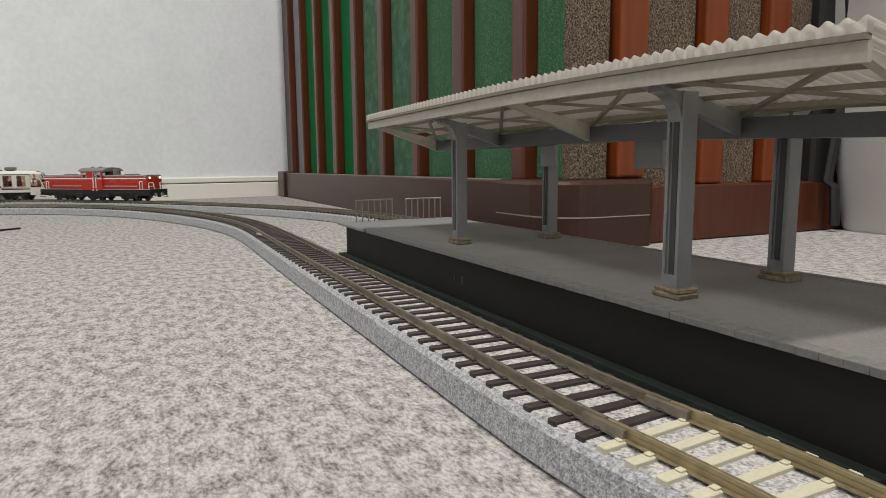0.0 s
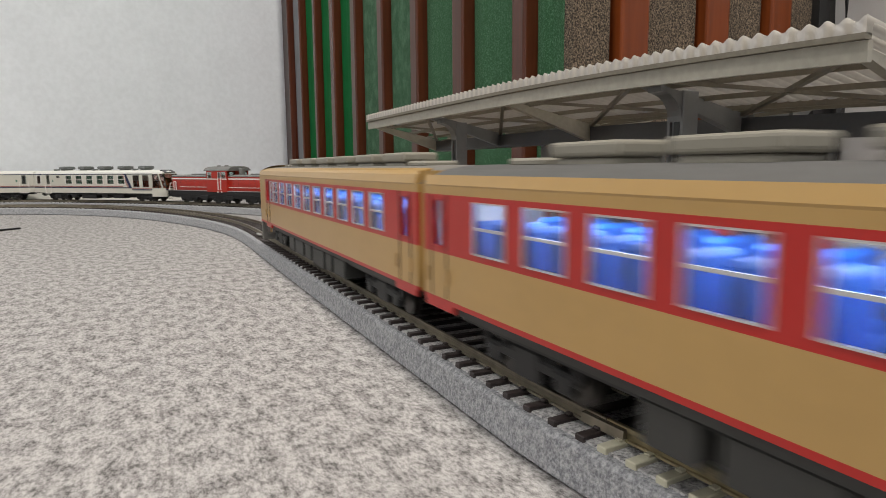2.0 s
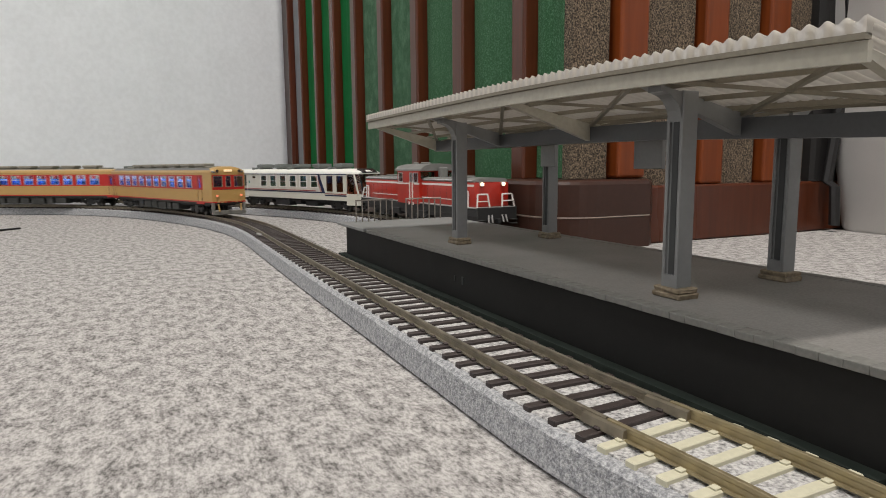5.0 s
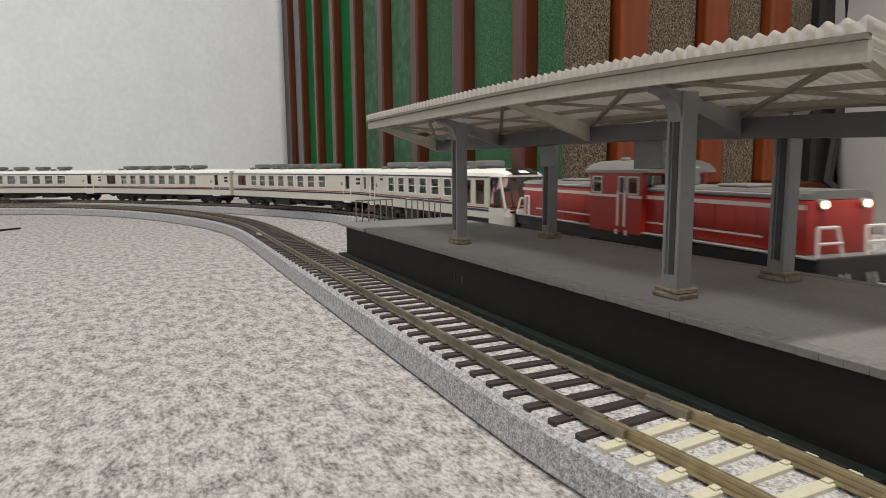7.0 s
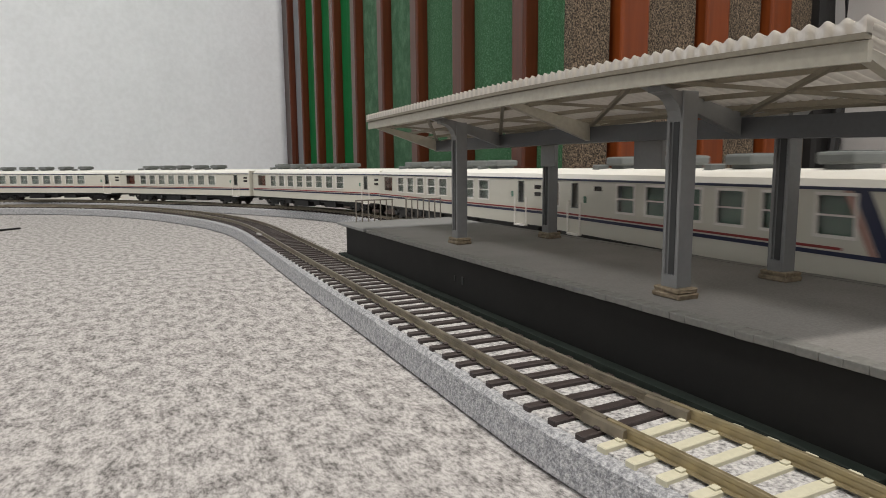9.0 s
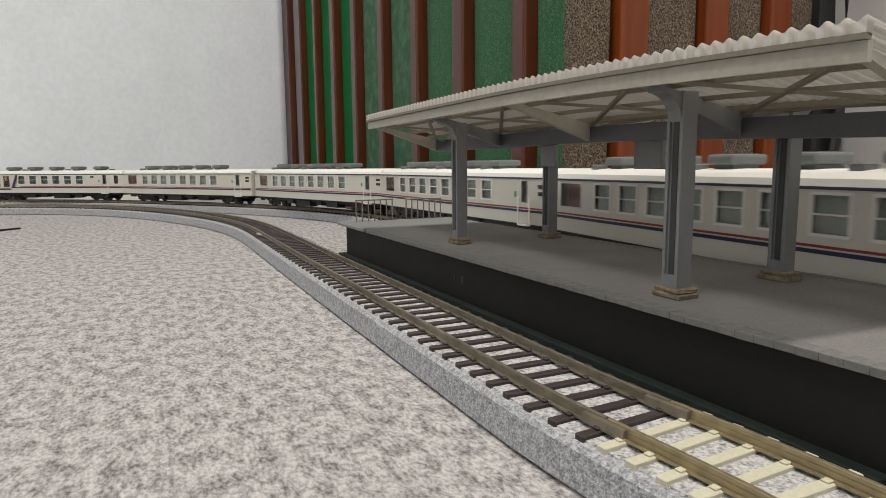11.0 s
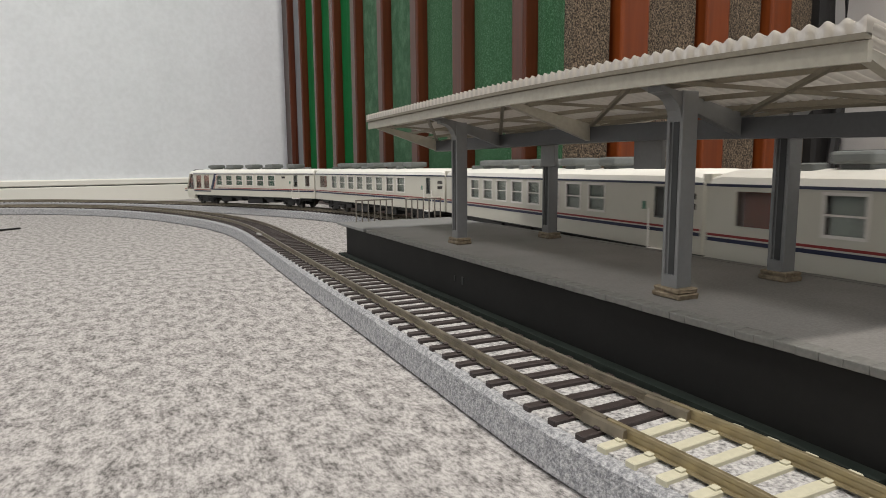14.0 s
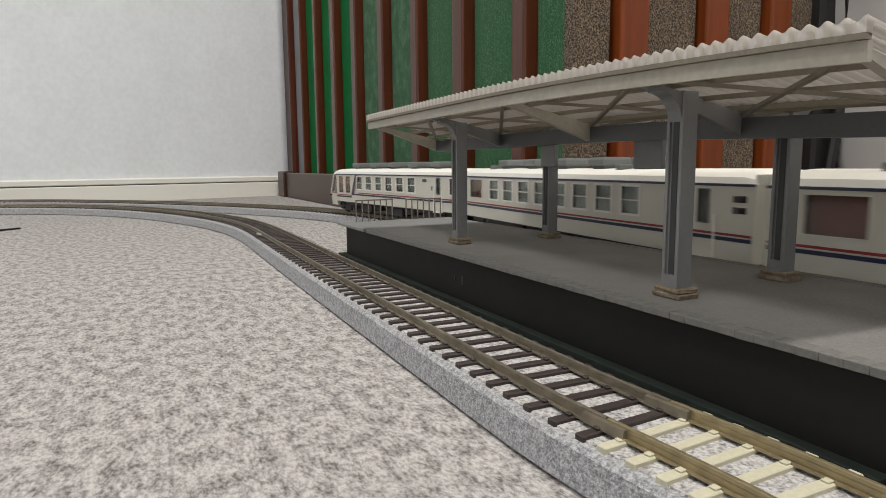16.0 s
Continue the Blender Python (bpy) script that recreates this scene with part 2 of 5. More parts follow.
def on_track(k, s, off=0.0):
    """Place and heading of the point s metres along track k, off metres to its right."""
    row = LAID[k]
    u = (s - LAY_FROM) / LAY_STEP
    if u <= 0:
        x, y, a = row[0]
        x, y = x + math.sin(a) * (LAY_FROM - s), y - math.cos(a) * (LAY_FROM - s)
    else:
        i = min(int(u), len(row) - 2)
        f = min(u - i, 1.0)
        (xa, ya, ha), (xb, yb, hb) = row[i], row[i + 1]
        x, y, a = xa + (xb - xa) * f, ya + (yb - ya) * f, ha + (hb - ha) * f
    if k == 1 and s < 0.115:
        # the nearest length of track is set a little towards the platform
        w = min(1.0, (0.115 - s) / 0.06)
        x, a = x + 0.0034 * w * w * (3 - 2 * w), a + 0.0034 * 6 * w * (1 - w) / 0.06
    return Vector((x + off * math.cos(a), y + off * math.sin(a), 0)), a


# ---- room ----
CORNER = Vector((0.195, 1.404))
FAR_DIR = Vector((-0.488, -0.143)).normalized()
FAR_BEND = CORNER + FAR_DIR * 0.52
FAR_END = Vector((-2.4, 1.38))
ROOM_L, ROOM_R, ROOM_B, ROOM_H = -2.4, 1.7, -2.0, 2.4


def setting(name, bm, material, label, category):
    return tagged(part(name, bm, material), label, category, kind="structure")


def slab(x0, x1, y0, y1, z0, z1, bev=0.0):
    return box(bmesh.new(), x0, x1, y0, y1, z0, z1, bev)


def build_room():
    bm = bmesh.new()
    n = 24
    box(bm, ROOM_L - 0.1, ROOM_R + 0.1, ROOM_B - 0.1, 1.7, -0.05, 0.0)
    setting("floor", bm, FELT, "grey needle-felt carpet with dark flecks", "carpet")
    setting("ceiling", slab(ROOM_L - 0.1, ROOM_R + 0.1, ROOM_B - 0.1, 1.7, ROOM_H, ROOM_H + 0.06), CEILING_MAT, "plain white papered ceiling above the room", "ceiling")
    nrm = Vector((FAR_DIR.y, -FAR_DIR.x))
    if nrm.y < 0:
        nrm = -nrm
    a, b = CORNER - FAR_DIR * 0.02, FAR_END
    loop = [a, FAR_BEND, b, b + Vector((0, 0.1)), FAR_BEND + nrm * 0.1, a + nrm * 0.1]
    bm = bmesh.new()
    loft(bm, [[Vector((p.x, p.y, z)) for p in loop] for z in (0.0, ROOM_H)])
    wall = setting("wall_far", bm, WALLPAPER, "white wallpapered wall with faint mottled relief", "wall")
    bm = bmesh.new()
    prof = [(0.0, 0.0), (0.008, 0.0), (0.008, 0.0285), (0.0055, 0.030), (0.0055, 0.0315), (0.0075, 0.033), (0.0075, 0.0405), (0.004, 0.0425), (0.0, 0.0425)]
    loft(bm, [[Vector((p.x - nrm.x * d, p.y - nrm.y * d, z)) for d, z in prof] for p in (a - FAR_DIR * 0.02, FAR_BEND, b)])
    setting("baseboard", bm, PAINT_WHITE, "cream painted baseboard with a dark groove", "baseboard")
    bm = bmesh.new()
    loft(bm, [[Vector((p.x - nrm.x * d, p.y - nrm.y * d, z)) for d, z in ((0.0045, 0.0302), (0.0062, 0.0302), (0.0062, 0.0313), (0.0045, 0.0313))] for p in (a, FAR_BEND, b)])
    part("groove", bm, DARK_SLOT, bpy.data.objects["baseboard"])
    setting("wall_side", slab(ROOM_L - 0.1, ROOM_L, ROOM_B, 1.35, 0, ROOM_H), WALLPAPER, "white wallpapered wall behind the carpet", "wall")
    setting("wall_back", slab(ROOM_L - 0.1, ROOM_R + 0.1, ROOM_B - 0.1, ROOM_B, 0, ROOM_H), WALLPAPER, "white wallpapered back wall", "wall")
    setting("wall_right", slab(ROOM_R, ROOM_R + 0.1, ROOM_B, 0.36, 0, ROOM_H), WALLPAPER, "white wallpapered right wall", "wall")
    # panelled wall with a turn: long face along x, short face along y
    setting("wall_panelled", slab(0.208, ROOM_R + 0.1, 0.388, 1.55, 0, ROOM_H), DARKWOOD, "dark brown timber wall behind vertical posts and mats", "wall")


build_room()
PLINTH_H = 0.0485


def build_plinth():
    bm = bmesh.new()
    box(bm, 0.183, 0.207, 0.445, 1.31, 0.0, PLINTH_H, 0.0012)
    p = setting("plinth", bm, DARKWOOD, "dark brown wooden plinth below the panelled wall", "plinth")
    part("edge_strip", slab(0.1845, 0.1885, 0.447, 1.30, PLINTH_H + 0.0002, PLINTH_H + 0.0012), EDGEWOOD, p, "pale top edge")
    # pale end post in the far corner
    bm = bmesh.new()
    box(bm, 0.178, 0.206, 1.312, 1.372, 0.0, PLINTH_H + 0.004, 0.003, 2)
    setting("plinth_end_block", bm, DARKWOOD, "rounded dark brown end block of the plinth", "plinth")
    # Redder than the long plinth: the lit face is put into the colour.
    bm = bmesh.new()
    box(bm, 0.262, ROOM_R, 0.366, 0.387, 0.0, 0.0445, 0.0015)
    setting("plinth_short", bm, REDWOOD, "wooden plinth in redder brown, its lit side put into the colour", "plinth")
    # rounded corner casing
    bm = bmesh.new()
    pts = [(0.2065, 0.4445), (0.175, 0.4445), (0.171, 0.440)]
    cx, cy, r = 0.205, 0.391, 0.034
    for i in range(9):
        a = math.pi + math.pi / 2 * i / 8
        pts.append((cx + r * math.cos(a), cy + r * math.sin(a)))
    pts += [(0.255, 0.357), (0.2605, 0.361), (0.2605, 0.3865), (0.2065, 0.3865)]
    mid = Vector((0.22, 0.40))
    loops = []
    for z, k in ((0.0, 0), (0.0225, 0), (0.0229, 0.0010), (0.0237, 0.0010), (0.0241, 0.0), (0.0465, 0), (0.0490, 0.0012), (0.0500, 0.0035)):
        loops.append([Vector((x + (mid.x - x) * k / 0.05, y + (mid.y - y) * k / 0.05, z)) for x, y in pts])
    loft(bm, loops)
    c = setting("corner_casing", bm, DARKWOOD, "rounded dark brown casing round the wall corner", "plinth")
    bm = bmesh.new()
    ring = [Vector((x + (mid.x - x) * 0.004, y + (mid.y - y) * 0.004, 0)) for x, y in pts[2:13]]
    for p0, p1 in zip(ring, ring[1:]):
        rod(bm, p0 + Vector((0, 0, 0.0233)), p1 + Vector((0, 0, 0.0233)), 0.0005, 5)
    part("bead", bm, EDGEWOOD, c, "thin pale bead in the groove")


build_plinth()
TOP = 1.25


def post(x0, x1, y0, y1, z0, material, label):
    ob = part("wall_post", box(bmesh.new(), x0, x1, y0, y1, z0, TOP, 0.0022, 2), material)
    return tagged(ob, label, "post", "posts of the panelled wall", "structure")


def sheet(x0, x1, y0, y1, z0, material, label, bow=0.0, along="y"):
    """A mat standing between two posts, gently bowed."""
    bm = bmesh.new()
    k = 9
    loops = []
    for z in (z0, TOP * 0.5, TOP):
        front, back = [], []
        for i in range(k):
            u = i / (k - 1)
            d = bow * math.sin(math.pi * u) + 0.0008 * math.sin(9 * u + 7 * z)
            if along == "y":
                y = y0 + (y1 - y0) * u
                front.append(Vector((x0 - d, y, z)))
                back.append(Vector((x1, y, z)))
            else:
                x = x0 + (x1 - x0) * u
                front.append(Vector((x, y0 - d, z)))
                back.append(Vector((x, y1, z)))
        loops.append(front + back[::-1])
    loft(bm, loops)
    ob = part("scenery_mat", bm, material, smooth=False)
    return tagged(ob, label, "mat", "mats between the posts", "structure")


def build_panels():
    spans = [(1.228, 1.278), (1.133, 1.177), (1.030, 1.070), (0.927, 0.960), (0.821, 0.856), (0.716, 0.749), (0.615, 0.642), (0.513, 0.535), (0.414, 0.430)]
    fronts = [1.280, 1.185, 1.085, 0.982, 0.876, 0.767, 0.661, 0.557, 0.449]
    # each post shows its broad face along the wall and its near side towards the room
    for far, (side_end, turn_edge) in zip(fronts, spans):
        post(0.190, 0.2065, turn_edge, far, PLINTH_H, REDWOOD, "glossy reddish brown wooden wall post on the plinth")
    edges = [s[1] for s in spans]
    kinds = [(BIN_GREY, "grey strip between the first posts"), (GREEN_CARD, "bright green card between posts"), (GREEN_CARD, "bright green card between posts"), (GREEN_CARD, "bright green card between posts"), (GREEN_PALE, "bowed pale green grass mat"), (GREEN_PALE, "bowed pale green grass mat"), (GREEN_TURF, "green speckled grass mat"), (GREEN_TURF, "green speckled grass mat")]
    for i, (m, lab) in enumerate(kinds):
        sheet(0.2030, 0.2070, fronts[i + 1] + 0.001, edges[i] - 0.001, PLINTH_H, m, lab, 0.003 if i > 3 else 0.0)
    sheet(0.2025, 0.2070, 0.3885, edges[-1] - 0.001, 0.051, GREEN_TURF, "green speckled grass mat at the wall corner")
    xs = [(0.2341, 0.2604), (0.3182, 0.3431), (0.3912, 0.4157), (0.495, 0.518), (0.58, 0.605)]
    for x0, x1 in xs:
        post(x0, x1, 0.369, 0.386, 0.0505 if x0 < 0.26 else 0.0445, LITWOOD, "glossy wooden wall post, lit orange tone in its colour")
    # Black sheet added to darken the gap between post and bin.
    sheet(0.449, 0.486, 0.3685, 0.3755, 0.0446, CABLE_GAP_BLACK, "black sheet added to darken the gap beside the brown mat", 0.003, "x")
    gaps = [(0.1965, xs[0][0] - 0.005)] + [(a[1] + 0.0005, b[0] - 0.005) for a, b in zip(xs, xs[1:])]
    for i, (x0, x1) in enumerate(gaps):
        sheet(x0, x1, 0.3765, 0.3865, 0.0505 if i == 0 else 0.0445, BROWN_TURF, "coarse brown earth-coloured mat", 0.001, "x")


build_panels()


def build_bin():
    """A tapered pale plastic bin with a rolled rim, and the dark cable beside it."""
    root = empty("waste_bin")
    root.matrix_world = pose(0.548, 0.298, 0.0, 0, 0, -8)
    bm = bmesh.new()
    def ring(w, d, z, r=0.02):
        out = []
        for sx, sy, a0 in ((1, 1, 0), (-1, 1, 90), (-1, -1, 180), (1, -1, 270)):
            for i in range(5):
                a = radians(a0 + 90 * i / 4)
                out.append(Vector((sx * (w - r) + r * math.cos(a), sy * (d - r) + r * math.sin(a), z)))
        return out
    loft(bm, [ring(0.072, 0.058, 0.0), ring(0.0735, 0.0595, 0.003), ring(0.083, 0.070, 0.10), ring(0.0915, 0.08, 0.205)], cap=True)
    part("body", bm, BIN_WHITE, root, smooth=True)
    bm = bmesh.new()
    loft(bm, [ring(0.0925, 0.081, 0.2055), ring(0.096, 0.085, 0.207), ring(0.096, 0.085, 0.214), ring(0.092, 0.081, 0.216)])
    part("rim", bm, BIN_WHITE, root, smooth=True)
    tagged(root, "pale grey plastic bin on the carpet by the wall", "bin")
    bm = bmesh.new()
    pts = [Vector((0.462 + 0.010 * math.sin(9 * u), 0.356 + 0.004 * math.cos(7 * u), 0.0445 + 0.55 * u)) for u in [i / 40 for i in range(41)]]
    pts = [Vector((0.464, 0.352, 0.006)), Vector((0.464, 0.354, 0.04))] + pts
    loft(bm, [[p + 0.0045 * Vector((math.cos(a), math.sin(a), 0)) for a in [2 * math.pi * i / 8 for i in range(8)]] for p in pts])
    tagged(part("power_cable", bm, CABLE_GAP_BLACK, smooth=True), "thick black cable hanging down the wall behind the bin", "cable")


build_bin()


# ---- tracks ----
SLEEPER_PITCH = 0.0077
NEAR_JOINT = 0.0915  # cream sleepers on the near side of this joint on track 1


def sweep(k, prof, s0, s1, step=0.012):
    """Carry a cross-section (offset, height) along track k."""
    bm = bmesh.new()
    loops = []
    s = s0
    stops = []
    while s < s1:
        stops.append(s)
        s += step if s > 0.4 or (k == 1 and s > 0.03) else 0.1
    stops.append(s1)
    for s in stops:
        loops.append([on_track(k, s, o)[0] + Vector((0, 0, z)) for o, z in prof])
    return loft(bm, loops)


def roughened_bed(k, s0, s1):
    prof = [(-0.0170, 0.0), (-0.0171, 0.0007), (-0.0180, 0.0009), (-0.0176, 0.0035), (-0.0170, 0.0078), (-0.0160, 0.0088), (-0.006, 0.0086), (0.006, 0.0086), (0.0160, 0.0088), (0.0170, 0.0078), (0.0176, 0.0035), (0.0180, 0.0009), (0.0171, 0.0007), (0.0170, 0.0)]
    bm = sweep(k, prof, s0, s1)
    return bm


def build_track(k, s0, s1, label):
    root = empty("railway_track")
    tagged(root, label, "track", "model railway tracks")
    part("roadbed", roughened_bed(k, s0, s1), FOAM, root, "grey speckled foam roadbed")
    part("ballast", sweep(k, [(-0.0146, 0.0084), (0.0146, 0.0084), (0.0143, 0.0091), (-0.0143, 0.0091)], s0, s1), BALLAST, root, "pale grey ballast between the sleepers")
    head = [(-0.00035, 0.0100), (0.00035, 0.0100), (0.00035, 0.0114), (0.00048, 0.0117), (0.00048, 0.0124), (0.00035, 0.0125), (-0.00035, 0.0125), (-0.00048, 0.0124), (-0.00048, 0.0117), (-0.00035, 0.0114)]
    foot = [(-0.0011, 0.0099), (0.0011, 0.0099), (0.0010, 0.0103), (-0.0010, 0.0103)]
    spans = [(s0, NEAR_JOINT, RAIL_BRASS), (NEAR_JOINT + 0.0004, s1, RAIL_MAT)] if k == 1 else [(s0, s1, RAIL_MAT)]
    for side in (-0.00875, 0.00875):
        for a, b, m in spans:
            rail = part("rail", sweep(k, [(o + side, z) for o, z in head], a, b), m, root)
            part("rail_foot", sweep(k, [(o + side, z) for o, z in foot], a, b), m, rail)
    if k == 1:
        for side in (-0.00875, 0.00875):
            bm = sweep(1, [(side + o, z) for o, z in ((-0.0016, 0.0101), (0.0016, 0.0101), (0.0013, 0.0119), (0.0006, 0.0121), (-0.0006, 0.0121), (-0.0013, 0.0119))], NEAR_JOINT - 0.005, NEAR_JOINT + 0.006, 0.004)
            part("rail_joiner", bm, RAIL_MAT, root, "worn metal rail joiner")
    # sleepers: the nearest as parts of their own, the distant ones joined
    me_dark = mesh_of("sleeper", box(bmesh.new(), -0.0150, 0.0150, -0.0012, 0.0012, -0.0016, 0.0, 0.0002), SLEEPER_DARK)
    me_pale = mesh_of("sleeper", box(bmesh.new(), -0.0150, 0.0150, -0.0012, 0.0012, -0.0016, 0.0, 0.0002), SLEEPER_PALE)
    bm = bmesh.new()
    for o in (-0.0103, -0.0072, 0.0072, 0.0103):
        box(bm, o - 0.0006, o + 0.0006, -0.0008, 0.0008, 0.0, 0.0006, 0.0002)
    me_clip = mesh_of("chair", bm, SLEEPER_DARK)
    bm = bmesh.new()
    for o in (-0.0103, -0.0072, 0.0072, 0.0103):
        box(bm, o - 0.0007, o + 0.0007, -0.0007, 0.0007, 0.0, 0.0004, 0.0001)
    me_clip_pale = mesh_of("chair", bm, SLEEPER_PALE)
    rng = random.Random(5 + k)
    verts, faces = [], []
    cube = [(-1, -1, -1), (1, -1, -1), (1, 1, -1), (-1, 1, -1), (-1, -1, 1), (1, -1, 1), (1, 1, 1), (-1, 1, 1)]
    quads = [(0, 3, 2, 1), (4, 5, 6, 7), (0, 1, 5, 4), (1, 2, 6, 5), (2, 3, 7, 6), (3, 0, 4, 7)]
    stops = [0.0872 - 0.0069 * i for i in range(26)] if k == 1 else []
    y = 0.0930 if k == 1 else 0.32
    while y < s1 - 0.01:
        stops.append(y)
        y += 0.0079 + 0.0007 * min(1.0, max(0.0, (y - 0.09) / 0.11))
    count = 0
    for s in stops:
        pale = k == 1 and s < NEAR_JOINT - 0.001
        p, a = on_track(k, s)
        turn = a + radians(rng.uniform(-0.7, 0.7))
        m = Matrix.Translation(p + Vector((0, 0, 0.0100))) @ Matrix.Rotation(turn, 4, "Z")
        if count < 140 and s < 0.95:
            ob = new("sleeper", me_pale if pale else me_dark)
            ob.parent = root
            ob.matrix_basis = m
            cl = new("chair", me_clip_pale if pale else me_clip)
            cl.parent = ob
            count += 1
        else:
            base = len(verts)
            verts += [m @ Vector((x * 0.015, y * 0.0012, -0.0008 + z * 0.0008)) for x, y, z in cube]
            faces += [tuple(base + i for i in q) for q in quads]
    if verts:
        me = bpy.data.meshes.new("sleeper_run")
        me.from_pydata(verts, [], faces)
        me.materials.append(SLEEPER_DARK)
        ob = new("sleeper_run", me)
        ob.parent = root
        ob["kind"] = "stuff"
    return root


build_track(1, -0.55, 4.3, "model railway track on grey foam, cream and dark sleepers")
build_track(2, -1.2, 3.3, "outer model railway track on grey foam roadbed")


def build_switch_detail():
    """Small rail joiners and a feeder on the bend of the near track."""
    for s, side in ((0.487, -0.0112), (0.508, 0.0112)):
        bm = bmesh.new()
        p, a = on_track(1, s, side)
        box(bm, p.x - 0.0012, p.x + 0.0012, p.y - 0.006, p.y + 0.006, 0.0101, 0.0114, 0.0003)
        tagged(part("track_feeder", bm, LOCO_PALE), "small pale metal feeder clips beside the rails", "track clip")


build_switch_detail()


def build_stray_rod():
    bm = bmesh.new()
    rod(bm, (-0.275, 0.690, 0.0012), (-0.200, 0.765, 0.0012), 0.0010, 8)
    tagged(part("thin_rod", bm, UNDER_BLACK), "thin dark rod lying on the carpet", "rod")


build_stray_rod()

# ---- platform ----
PX0, PX1, PY0, PY1, PZ = 0.0205, 0.0960, 0.047, 0.372, 0.0275


def build_platform():
    root = empty("station_platform")
    root.location = (0, 0, 0)
    tagged(root, "grey model station platform with black sides", "platform")
    part("side_wall", slab(PX0 + 0.0030, PX1 - 0.0030, PY0 + 0.004, PY1 - 0.009, 0.0, PZ - 0.0016), PLAT_SIDE, root, "black platform side")
    part("base_flange", slab(PX0 - 0.0005, PX1 + 0.0005, PY0 + 0.01, PY1 - 0.003, 0.0, 0.0092), PLAT_FOOT, root, "dark green-grey platform foot")
    part("deck", slab(PX0 + 0.0042, PX1 - 0.0042, PY0, 0.322, PZ - 0.0016, PZ), PLAT_TOP, root, "dark grey platform deck")
    part("end_deck", slab(PX0, PX1, 0.3222, PY1, PZ - 0.0016, PZ - 0.0001, 0.0002), PLAT_PALE, root, "paler grey platform end")
    me = mesh_of("edge_stone", box(bmesh.new(), -0.0020, 0.0020, -0.00216, 0.00216, -0.0016, 0.00008, 0.00012), PLAT_EDGE)
    rng = random.Random(3)
    for x in (PX0 + 0.0020, PX1 - 0.0020):
        y = PY0 + 0.0022
        while y < 0.3185:
            ob = new("edge_stone", me)
            ob.parent = root
            ob.matrix_basis = pose(x + rng.uniform(-0.00007, 0.00007), y, PZ + rng.uniform(-0.00006, 0.00006), 0, 0, rng.uniform(-0.5, 0.5))
            y += 0.00437
    boxes("marker", [(PX0 + 0.0027, PX0 + 0.0031, 0.2105, 0.2120, 0.0155, 0.0185), (PX0 + 0.0027, PX0 + 0.0031, 0.2175, 0.2185, 0.0160, 0.0180)], DARK_SLOT, root)
    return root


build_platform()


def build_fence(x0, x1, y0, y1, n):
    root = empty("platform_fence")
    root.matrix_world = pose(x0, y0, PZ - 0.0001, 0, 0, math.degrees(math.atan2(y1 - y0, x1 - x0)))
    w, h = math.hypot(x1 - x0, y1 - y0), 0.0130
    for i in range(n):
        part("picket", rod(bmesh.new(), (w * i / (n - 1), 0, 0), (w * i / (n - 1), 0, h), 0.00042, 6), FENCE_MAT, root)
    part("top_rail", rod(bmesh.new(), (-0.0003, 0, h), (w + 0.0003, 0, h), 0.00045, 6), FENCE_MAT, root)
    tagged(root, "thin metal railing at the platform end", "fence", "platform fences")


build_fence(0.0303, 0.0552, 0.3645, 0.3690, 7)
build_fence(0.0645, 0.0868, 0.3690, 0.3655, 7)

# ---- canopy ----
MIDX, ROOF_Y0, ROOF_Y1 = 0.0605, 0.0648, 0.312
EAVE, VALLEY = 0.0218, 0.0748


def warp(y):
    """The thin roof droops towards its near end."""
    u = (y - 0.20) / 0.14
    return -0.0033 * u * u if u < 0 else -0.0003 * u * u


def roof_z(x, y):
    u = abs(x - MIDX) / (MIDX - EAVE)
    return VALLEY + 0.0082 * u + warp(y)


